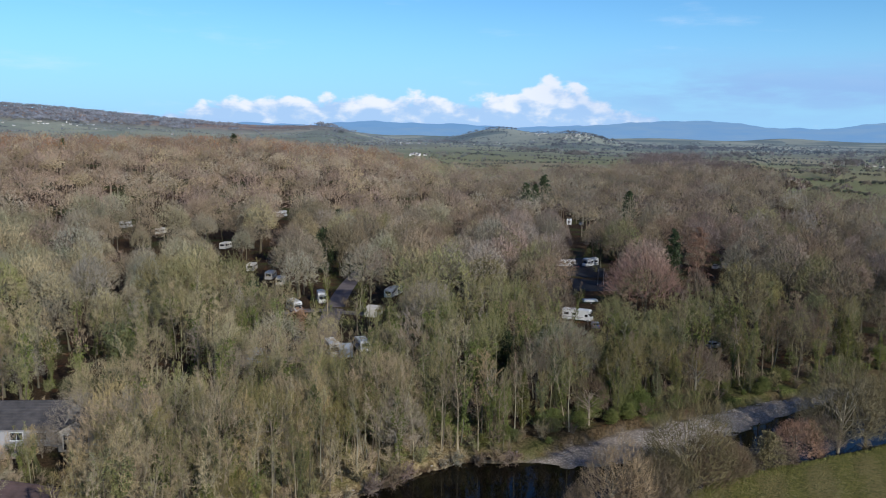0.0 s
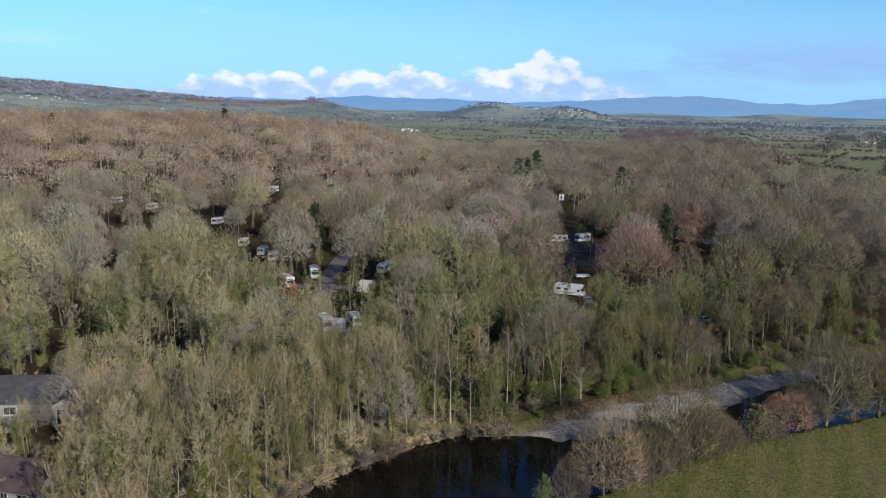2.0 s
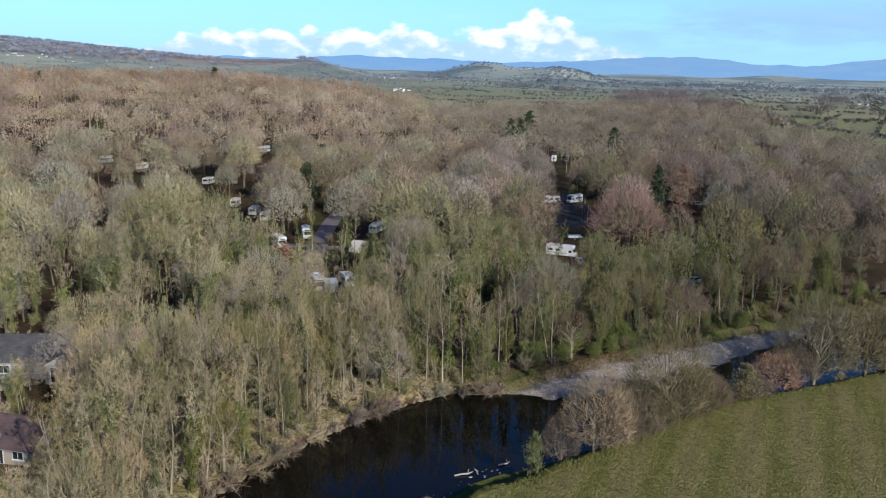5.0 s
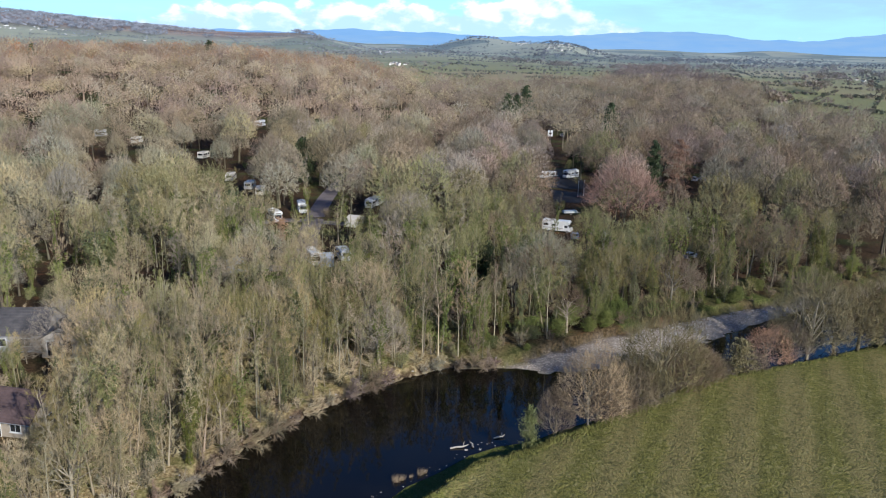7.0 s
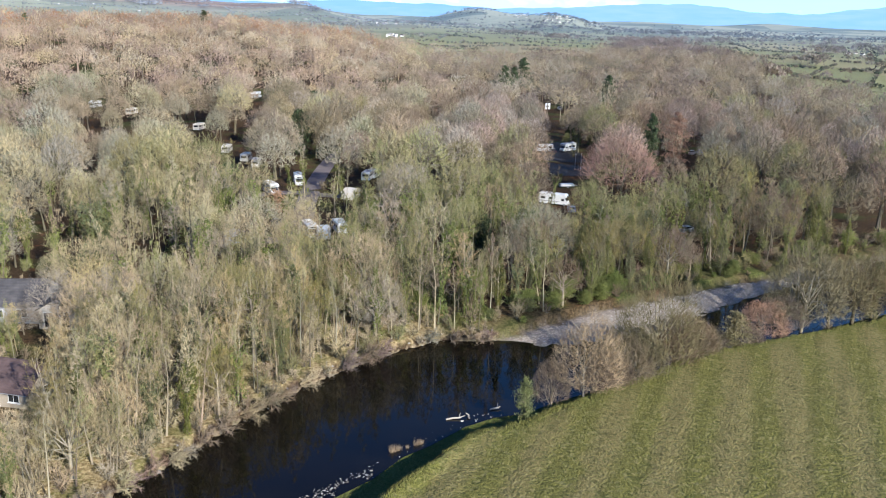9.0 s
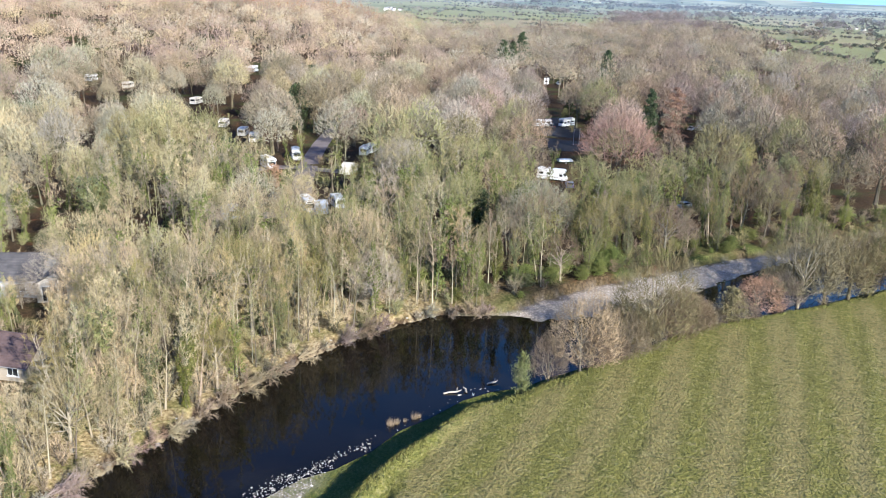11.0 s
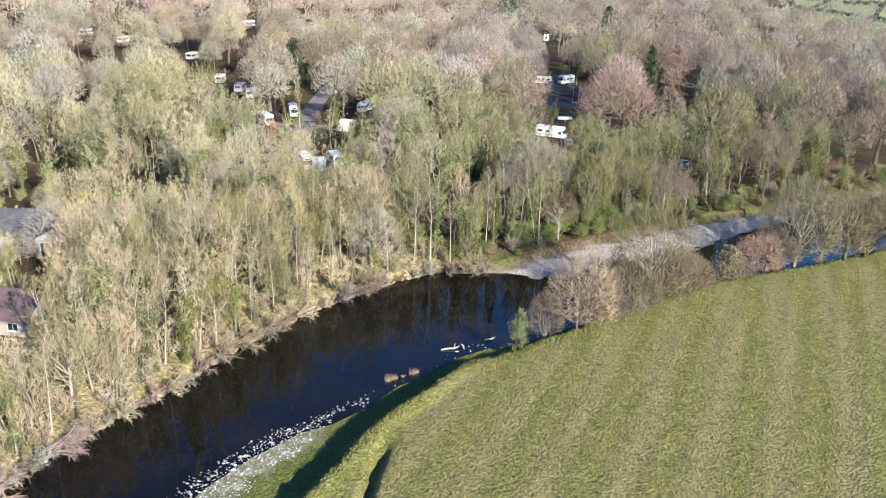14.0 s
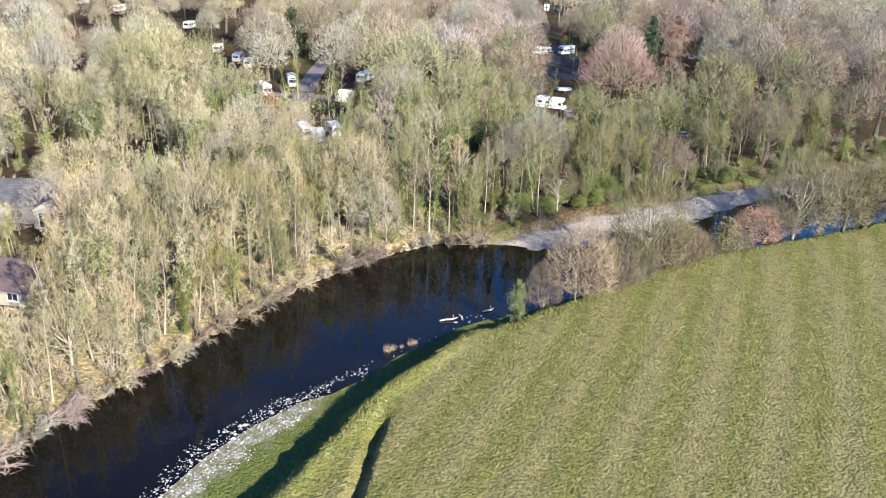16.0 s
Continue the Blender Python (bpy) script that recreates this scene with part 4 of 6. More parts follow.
    plant("tree", TALL_IVY[0], {"trunk": BARK, "crown": olive, "ivy": IVY}, -57.8, 143.7, 1.05, 0, "yellow-green tree thickly clad in ivy", "tree", wood, 1.5)
    plant("tree", HOLLY[1], {"trunk": BARK, "crown": IVY}, -55.4, 144.6, 1.2, 0, "dark green ivy mound against a tree", "tree", wood, 0.6)
    plant("tree", TALL[2], {"trunk": BARK_PALE, "crown": grey}, -43.8, 147, 0.72, 0, "pale bare tree with fan of straight branches", "tree", wood, 1.4)
    plant("tree", HOLLY[0], {"trunk": BARK, "crown": IVY}, -38.8, 70.5, 0.95, 0, "bright yellow-green ivy-covered tree on the bank", "tree", wood, 0.6)
    plant("tree", DOME[0], {"trunk": BARK, "crown": grey}, -48.2, 108.6, 0.74, 30, "pale grey-tan crown spreading in front of the bungalow", "tree", wood, 1.1)
    plant("bush", BUSHY[0], {"trunk": BARK, "crown": grey}, -54.5, 110.4, 0.6, 15, "grey bare bush spreading before the bungalow wall", "bush", wood, 1.0)
    plant("tree", MULTI[2], {"trunk": BARK, "crown": tan}, -40.2, 88.2, 0.85, 90, "tan many-stemmed tree before the small house", "tree", wood, 1.0)
    for i, (x, y) in enumerate([(52, 297), (56, 297.5), (60, 297), (64, 296)]):
        plant("bush", HOLLY[i % 2], {"trunk": BARK, "crown": IVY}, x, y, 0.5, i * 40, "yellow-green hedge behind the tarmac yard", "hedge", wood, 1.0)
    plant("tree", BIRCH[0], {"trunk": BARK_PALE, "crown": grey}, -29.5, 214, 0.95, 0, "slim pale-stemmed tree beside the lane", "tree", wood, 0.8)
    plant("tree", DOME[3], {"trunk": BARK, "crown": tan}, -50.5, 122, 0.85, 30, "pale tan crown behind the bungalow", "tree", wood, 1.25)
    plant("tree", DOME[2], {"trunk": BARK, "crown": grey}, -41.5, 107, 0.8, 80, "pale grey-tan crown beside the bungalow", "tree", wood, 1.1)
    plant("tree", HOLLY[1], {"trunk": BARK, "crown": NEEDLE}, -45.2, 197, 1.2, 0, "dark green holly among bare trees", "tree", wood, 0.8)
    plant("tree", HOLLY[0], {"trunk": BARK, "crown": NEEDLE}, 12.7, 158, 0.9, 0, "dark green holly among bare trees", "tree", wood, 0.7)
    plant("bush", BEECH[1], {"trunk": BARK, "crown": TWIG["rust"]}, -32.2, 187, 0.62, 0, "orange-brown beech bush beside the lane", "bush", wood, 1.0)
    plant("tree", HOLLY[1], {"trunk": BARK, "crown": TWIG["yellow"]}, 83.5, 209, 0.95, 0, "slim tree with yellow-green leaves", "tree", wood, 0.4)
    for i, (x, y) in enumerate([(125.7, 272), (131, 269), (136, 267), (139, 265), (121, 274)]):
        plant("tree", BIRCH[i % 2], {"trunk": BARK_PALE, "crown": TWIG["red"]}, x, y, 0.92, i * 80, "slim white-stemmed birch with purplish twigs", "tree", wood)
    for i, (x, y) in enumerate([(22, 128.5), (27.5, 130), (17, 123.5), (49, 141.5), (34, 133.5), (58, 147.5), (11, 121), (6, 119)]):
        plant("bush", HOLLY[i % 2], {"trunk": BARK, "crown": IVY}, x, y, 0.22 + 0.03 * (i % 3), i * 50, "low green bramble and laurel on the shingle bank", "bush", "bank undergrowth", 1.6)


known_trees()


def wood_site(lo, hi, step, margin, az_lim, seed):
    """Jittered sites between two distances on the wooded side, clear of the river."""
    r = np.random.RandomState(seed)
    gx, gy = np.meshgrid(np.arange(-560, 560, step), np.arange(lo * 0.75, hi + step, step * 0.9))
    p = np.stack([gx.ravel(), gy.ravel()], 1) + r.uniform(-0.45, 0.45, (gx.size, 2)) * step
    d = np.hypot(p[:, 0], p[:, 1])
    az = np.degrees(np.arctan2(p[:, 0], p[:, 1]))
    p = p[(d > lo) & (d < hi) & (np.abs(az) < az_lim) & (d < wood_limit(az))]
    side = inside(p, np.vstack([FAR_BANK, [(300, 1200), (-900, 1200), (-900, 30)]]))
    p = p[side & (line_distance(p, FAR_BANK) > margin)]
    h, _ = land(p)
    return np.concatenate([p, h[:, None]], 1)


class Thicket:
    """Gathers plants that nobody could count into one joined mesh, each with its own bark colour."""

    def __init__(self):
        self.v, self.f, self.c, self.n = [], [], [], 0
        self.cache = {}

    def add(self, me, m, colour):
        if me.name not in self.cache:
            v = np.empty(len(me.vertices) * 3, np.float32)
            me.vertices.foreach_get("co", v)
            f = np.empty(len(me.loops), np.int32)
            me.loops.foreach_get("vertex_index", f)
            self.cache[me.name] = (v.reshape(-1, 3), f.reshape(-1, 3))
        v, f = self.cache[me.name]
        m = np.array(m)
        self.v.append(v @ m[:3, :3].T + m[:3, 3])
        self.f.append(f + self.n)
        self.c.append(np.broadcast_to(np.array([*colour, 1.0], np.float32), (len(v), 4)))
        self.n += len(v)

    def build(self, name, label, category):
        me = mesh_tris(name, np.concatenate(self.v), np.concatenate(self.f))
        me.attributes.new("bark_colour", "FLOAT_COLOR", "POINT").data.foreach_set("color", np.concatenate(self.c).ravel())
        me.materials.append(THICKET)
        return tagged(new(name, me), label, category, kind="stuff")


PALETTE = {"pale": (0.34, 0.295, 0.212), "rose": (0.302, 0.24, 0.182), "tan": (0.343, 0.29, 0.183), "olive": (0.238, 0.224, 0.108), "grey": (0.306, 0.278, 0.216), "brown": (0.227, 0.18, 0.124), "mauve": (0.235, 0.184, 0.158),
           "rust": (0.29, 0.155, 0.085), "red": (0.22, 0.115, 0.085), "ivy": (0.128, 0.15, 0.045), "needle": (0.03, 0.05, 0.018), "bark": (0.125, 0.108, 0.078)}


def wood_tone(x, y):
    """Bark tone by place: tan and pale on the west side, darker and more purple to the east."""
    if y > 225:
        return RNG.choice(["rose", "pale", "grey", "tan", "rose", "brown"] if RNG.gauss(x, 60) < 20 else ["brown", "rose", "mauve", "grey", "olive", "brown"])
    u = RNG.gauss(0, 0.32) + x / max(60.0, 0.5 * y)
    return RNG.choice(["tan", "tan", "olive", "tan", "grey"]) if u < -0.35 else RNG.choice(["olive", "grey", "tan"]) if u < 0.0 else RNG.choice(["olive", "brown", "olive"]) if u < 0.4 else RNG.choice(["brown", "olive", "olive", "brown"] if y < 240 else ["brown", "mauve", "olive", "brown"])


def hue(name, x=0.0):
    """A bark tone, a little darker to the east and slightly yellower in the west."""
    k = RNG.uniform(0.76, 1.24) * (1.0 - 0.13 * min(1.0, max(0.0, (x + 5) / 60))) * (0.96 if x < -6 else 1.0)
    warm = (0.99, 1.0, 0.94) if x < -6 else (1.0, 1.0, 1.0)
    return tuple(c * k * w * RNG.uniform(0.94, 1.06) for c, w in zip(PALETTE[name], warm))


def near_wood():
    """Trees along the river one by one; the ranks behind them joined."""
    rest, single = Thicket(), 0
    sites = [q for q in wood_site(60, 190, 5.2, 1.2, 31, 1) if not (q[0] < 0 and q[1] < 122)] + [q for q in wood_site(56, 150, 4.1, 1.2, 31, 7) if q[0] < 0 and q[1] < 122]
    for x, y, z in sites:
        u = RNG.random()
        edge = float(line_distance(np.array([[x, y]]), FAR_BANK)[0])
        left = x < -4
        iv = ""
        if u < (0.38 if left else 0.10):
            mesh, tw, lab = RNG.choice(MULTI), RNG.choice(["tan", "tan", "olive"] if left else ["olive", "brown"]), "bare many-stemmed tree with fine twigs on the river bank"
            sc = RNG.uniform(0.65, 1.15)
        elif u < (0.44 if left else 0.27):
            mesh, tw, lab = RNG.choice(TALL), wood_tone(x, y), "tall slender bare tree with fine ascending twigs"
            sc = RNG.uniform(0.75, 1.1)
        elif u < (0.78 if left else 0.80):
            mesh, tw, lab = RNG.choice(TALL_IVY), "olive" if x > -15 else wood_tone(x, y), "bare tree with its trunk clad in green ivy"
            sc = RNG.uniform(0.7, 1.05)
        else:
            mesh, tw, lab = RNG.choice(DOME), wood_tone(x, y), "broad bare winter tree with a rounded crown"
            sc = RNG.uniform(0.65, 1.0)
        if edge < 7:
            sc *= 0.86
        turn, st = RNG.uniform(0, 360), RNG.uniform(0.85, 1.15)
        if not keeps_view(x, y, z + 14.5 * sc, 3.5 * sc):
            sc = min(sc, 0.45)
            if not keeps_view(x, y, z + 14.5 * sc, 3.5 * sc):
                continue
        if single < 240 and (y < 112 or edge < 12):
            single += 1
            plant("tree", mesh, {"trunk": BARK_PALE if RNG.random() < (0.65 if left else 0.3) else BARK, "crown": TWIG[tw if tw in TWIG else "brown"], "ivy": IVY}, x, y, sc, turn, lab, "tree", "woodland trees", st, z)
        else:
            m = pose(x, y, z - 0.05, 0, 0, turn) @ Matrix.Diagonal((sc * st, sc * st, sc, 1))
            if mesh in TALL or mesh in TALL_IVY or (mesh in MULTI and y > 140):
                mesh = BACK[RNG.randrange(3) + (0 if mesh not in TALL_IVY else 3)]
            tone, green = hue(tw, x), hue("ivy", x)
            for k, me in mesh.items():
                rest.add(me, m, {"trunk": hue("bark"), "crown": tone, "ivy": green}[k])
    # slim drawn-up stems between the larger trees
    for x, y, z in list(wood_site(56, 130, 2.9, 0.8, 31, 27)) + list(wood_site(112, 215, 6.8, 1.5, 22, 28)):
        if x > 4 and RNG.random() < 0.6 or min(math.hypot(x - v[0], y - v[1]) for v in VANS) < 3.6 or any(math.hypot(x - hx, y - hy) < r + 1 for hx, hy, r in HOUSES):
            continue
        sc = RNG.uniform(0.62, 1.08)
        if (y > 118 and RNG.random() < 0.75 or x < -34 and y > 70) and not keeps_view(x, y, z + 12 * sc, 1.6):
            continue
        m = pose(x, y, z - 0.05, RNG.gauss(0, 3), RNG.gauss(0, 3), RNG.uniform(0, 360)) @ Matrix.Diagonal((sc, sc, sc, 1))
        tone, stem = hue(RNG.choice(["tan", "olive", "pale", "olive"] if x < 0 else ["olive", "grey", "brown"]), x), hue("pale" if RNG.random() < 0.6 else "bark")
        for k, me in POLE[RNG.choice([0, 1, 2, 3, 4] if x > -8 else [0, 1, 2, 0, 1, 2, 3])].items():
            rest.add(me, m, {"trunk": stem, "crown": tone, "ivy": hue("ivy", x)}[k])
    # scrub under the trees
    for x, y, z in wood_site(56, 205, 2.7, 0.1, 31, 12):
        edge = float(line_distance(np.array([[x, y]]), FAR_BANK)[0])
        if RNG.random() < (0.95 if edge < 5 else 0.9 if edge < 24 and x < 2 else 0.85 if edge < 9 else 0.2 if edge < 25 else 0.1 if y < 150 else 0) and keeps_view(x, y, 3, 1.5):
            s = RNG.choice(SHRUB)
            sc = RNG.uniform(0.45, 1.25) * (0.75 if edge < 2 else 1.3 if x < 2 else 1)
            tw = RNG.choice(["tan", "pale", "tan", "olive"]) if x < 2 else RNG.choice(["olive", "brown", "ivy"])
            m = pose(x, y, z - 0.05, 0, 0, RNG.uniform(0, 360)) @ Matrix.Diagonal((sc, sc, sc, 1))
            if x > 0 and edge < 10 and RNG.random() < 0.3:
                rest.add(HOLLY[0]["crown"], m @ Matrix.Diagonal((0.5, 0.5, 0.36, 1)), hue("ivy"))
                continue
            for k, me in s.items():
                rest.add(me, m, hue("bark" if k == "trunk" else tw))
    rest.build("near_thicket", "bare undergrowth and close-set trees behind the river bank", "woodland")


def mid_wood():
    rest = Thicket()
    for x, y, z in wood_site(190, 345, 9.7, 3, 31, 2):
        sc = RNG.uniform(0.68, 1.35)
        if not keeps_view(x, y, z + 13.5 * sc, 5 * sc):
            continue
        tw = wood_tone(x, y)
        if RNG.random() < 0.035:
            mesh, tw = RNG.choice(HOLLY), "needle"
        else:
            mesh = RNG.choice(MID)
        st = RNG.uniform(0.85, 1.2)
        m = pose(x, y, z - 0.05, 0, 0, RNG.uniform(0, 360)) @ Matrix.Diagonal((sc * st, sc * st, sc, 1))
        for k, me in mesh.items():
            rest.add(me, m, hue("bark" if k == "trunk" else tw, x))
    # undergrowth round the pitches
    for x, y, z in wood_site(168, 300, 9.5, 8, 14, 15):
        if keeps_view(x, y, z + 2.2, 1.2):
            sc = RNG.uniform(0.5, 1.05)
            m = pose(x, y, z - 0.05, 0, 0, RNG.uniform(0, 360)) @ Matrix.Diagonal((sc, sc, sc, 1))
            tw = RNG.choice(["olive", "brown", "ivy", "tan"])
            for k, me in RNG.choice(SHRUB).items():
                rest.add(me, m, hue("bark" if k == "trunk" else tw))
    rest.build("mid_wood", "close-set bare winter trees with rounded brown crowns", "woodland")


def crowns(p, k, r, size0, spread, colours, spike_r, broad=1.0):
    """Far bare crowns: k twig tufts each, reaching a domed outline."""
    n = len(p)
    size = r.uniform(0.62, 1.3, n) * size0
    wide = 5.2 * size * r.uniform(0.9, 1.25, n) * spread
    high = 13.5 * size
    a = r.uniform(0, 6.283, (n, k))
    e = np.arcsin(r.uniform(0.0, 1.0, (n, k)))
    rad = r.uniform(0.9, 1.04, (n, k)) * (1 + 0.12 * np.sin(a * 3 + r.uniform(0, 6.28, (n, 1))))
    c = p[:, None, :] + np.stack([0 * a, 0 * a, (high * 0.52)[:, None] + 0 * a], -1)
    tip = c + np.stack([np.cos(a) * np.cos(e) * wide[:, None], np.sin(a) * np.cos(e) * wide[:, None], np.sin(e) * (high * 0.46)[:, None]], -1) * rad[..., None]
    root = c + (tip - c) * r.uniform(0.35, 0.7, (n, k, 1)) + r.normal(0, 0.45, (n, k, 3)) * size0 - np.array([0, 0, 0.5])
    ks = k // 16
    v, f = spikes(root[:, :ks].reshape(-1, 3), tip[:, :ks].reshape(-1, 3), r.uniform(0.7, 1.3, n * ks) * spike_r)
    at = (c + (tip - c) * r.uniform(0.8, 1.0, (n, k, 1))).reshape(-1, 3)
    sv, sf = tufts(at, (tip - c + [0, 0, 0.6]).reshape(-1, 3), spike_r * 7.5 * broad, r, 0.16 * broad, 0.16, 0.45)
    tv, tf = spikes(p - [0, 0, 0.3], p + np.stack([0 * high, 0 * high, high * 0.8], 1), 0.28 * size)
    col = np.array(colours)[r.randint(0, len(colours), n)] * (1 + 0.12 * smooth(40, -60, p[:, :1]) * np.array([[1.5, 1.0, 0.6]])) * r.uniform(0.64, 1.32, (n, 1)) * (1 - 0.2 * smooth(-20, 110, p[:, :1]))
    v, f = join([(v, f), (sv, sf), (tv, tf)])
    col = np.concatenate([np.repeat(col, ks * 4, 0), np.repeat(col, k * 3, 0), np.repeat(col * 0.7, 4, 0)])
    return v, f, np.concatenate([col, np.ones((len(col), 1))], 1)


def stuff(name, sets, label, category):
    vs, fs = join([(v, f) for v, f, _ in sets])
    me = mesh_tris(name, vs, fs)
    me.attributes.new("bark_colour", "FLOAT_COLOR", "POINT").data.foreach_set("color", np.concatenate([c for _, _, c in sets]).astype(np.float32).ravel())
    me.materials.append(THICKET)
    return tagged(new(name, me), label, category, kind="stuff")


def far_wood():
    """The wood beyond: thousands of bare crowns that nobody could count."""
    r = np.random.RandomState(9)
    tones = [PALETTE[k] for k in ("tan", "grey", "brown", "rose", "rose", "pale", "mauve")]
    p = wood_site(345, 560, 11.6, 3, 38, 3)
    q = wood_site(560, 800, 12.0, 3, 38, 5)
    q3 = wood_site(800, 1060, 13.0, 3, 38, 8)
    q2 = wood_site(610, 770, 9.0, 3, 38, 6)
    q2 = q2[np.degrees(np.arctan2(q2[:, 0], q2[:, 1])) < -3]
    stuff("far_wood", [crowns(p, 400, r, 1.05, 1.15, tones, 0.095), crowns(q, 230, r, 1.0, 1.2, tones, 0.125), crowns(q3, 150, r, 1.0, 1.3, [(0.215, 0.175, 0.175), (0.20, 0.168, 0.16), (0.25, 0.205, 0.195)], 0.15), crowns(q2, 70, r, 1.02, 0.8, [PALETTE["rust"], PALETTE["mauve"], PALETTE["brown"]], 0.15)],
          "wide bare winter woodland with brown and grey crowns", "woodland")


near_wood()
mid_wood()
far_wood()

# ---- shapes for built things ----


def box(bm, x0, x1, y0, y1, z0, z1, bevel=0.0):
    """An upright box; its edges can be rounded."""
    vs = [bm.verts.new((x, y, z)) for z in (z0, z1) for x, y in ((x0, y0), (x1, y0), (x1, y1), (x0, y1))]
    fs = [bm.faces.new([vs[i] for i in q]) for q in ((3, 2, 1, 0), (4, 5, 6, 7), (0, 1, 5, 4), (1, 2, 6, 5), (2, 3, 7, 6), (3, 0, 4, 7))]
    if bevel:
        es = list({e for f in fs for e in f.edges})
        bmesh.ops.bevel(bm, geom=es, offset=bevel, segments=2, affect="EDGES")
    return bm


def boxed(*a, bevel=0.0):
    return box(bmesh.new(), *a, bevel=bevel)


def prism(profile, y0, y1, bevel=0.0):
    """A side outline of (x, z) points, given a width along y."""
    bm = bmesh.new()
    a = [bm.verts.new((x, y0, z)) for x, z in profile]
    b = [bm.verts.new((x, y1, z)) for x, z in profile]
    n = len(profile)
    fs = [bm.faces.new(a), bm.faces.new(b[::-1])]
    for i in range(n):
        j = (i + 1) % n
        fs.append(bm.faces.new((a[j], a[i], b[i], b[j])))
    bmesh.ops.recalc_face_normals(bm, faces=bm.faces[:])
    if bevel:
        bmesh.ops.bevel(bm, geom=bm.edges[:], offset=bevel, segments=2, affect="EDGES")
    return bm


def disc(x, y0, y1, z, r, sides=12):
    return prism([(x + r * math.cos(6.2832 * i / sides), z + r * math.sin(6.2832 * i / sides)) for i in range(sides)], y0, y1)


def wheels(ob, xs, half, r=0.33):
    for x in xs:
        for s in (-1, 1):
            tyre = part("wheel", disc(x, s * half - 0.1, s * half + 0.1, r, r), RUBBER, ob)
            part("rim", disc(x, s * half - 0.115, s * half + 0.115, r, r * 0.58), GREY_TRIM, tyre)


def motorhome(m, label, skin=WHITE, length=6.6):
    ob = thing("motorhome", m, label, "motorhome", "parked touring vehicles")
    a, b, w = -length / 2, length / 2, 1.14
    part("body", prism([(a, 0.45), (b - 1.9, 0.45), (b - 1.9, 2.05), (b - 0.55, 2.1), (b - 0.35, 2.45), (b - 0.8, 2.9), (a + 0.1, 2.9), (a, 2.8)], -w, w, 0.06), skin, ob)
    part("cab", prism([(b - 1.895, 0.4), (b, 0.4), (b, 1.0), (b - 0.35, 1.25), (b - 0.95, 2.04), (b - 1.895, 2.04)], -0.98, 0.98, 0.05), skin, ob)
    part("windscreen", prism([(b - 0.36, 1.27), (b - 0.33, 1.30), (b - 0.86, 1.98), (b - 0.92, 1.98)], -0.85, 0.85), GLASS, ob)
    for s in (-1, 1):
        part("side_window", boxed(a + 0.6, a + 1.7, s * w - 0.015, s * w + 0.015, 1.55, 2.1), GLASS, ob)
        part("side_window", boxed(a + 2.6, a + 3.5, s * w - 0.015, s * w + 0.015, 1.55, 2.1), GLASS, ob)
        part("cab_window", boxed(b - 1.7, b - 1.0, s * 0.985 - 0.015, s * 0.985 + 0.015, 1.3, 1.85), GLASS, ob)
        part("stripe", boxed(a + 0.2, b - 2.0, s * w - 0.008, s * w + 0.008, 1.0, 1.18), GREY_TRIM, ob)
        part("mirror", boxed(b - 1.0, b - 0.85, s * 1.12 - 0.1, s * 1.12 + 0.1, 1.4, 1.75, bevel=0.02), GREY_TRIM, ob)
        part("headlight", boxed(b - 0.02, b + 0.02, s * 0.75 - 0.15, s * 0.75 + 0.15, 0.75, 0.95), SILVER_PAINT, ob)
    part("overcab_window", boxed(b - 0.46, b - 0.36, -0.6, 0.6, 2.35, 2.55), GLASS, ob)
    part("rear_window", boxed(a - 0.015, a + 0.015, -0.6, 0.6, 1.5, 2.1), GLASS, ob)
    part("roof_vent", boxed(a + 2, a + 2.7, -0.35, 0.35, 2.9, 3.0, bevel=0.03), GREY_TRIM, ob)
    part("roof_box", boxed(a + 0.4, a + 1.3, -0.5, 0.5, 2.9, 3.12, bevel=0.06), skin, ob)
    part("bumper", boxed(b - 0.05, b + 0.1, -0.95, 0.95, 0.35, 0.6, bevel=0.03), GREY_TRIM, ob)
    wheels(ob, (a + 1.6, b - 0.95), 0.92)
    return ob


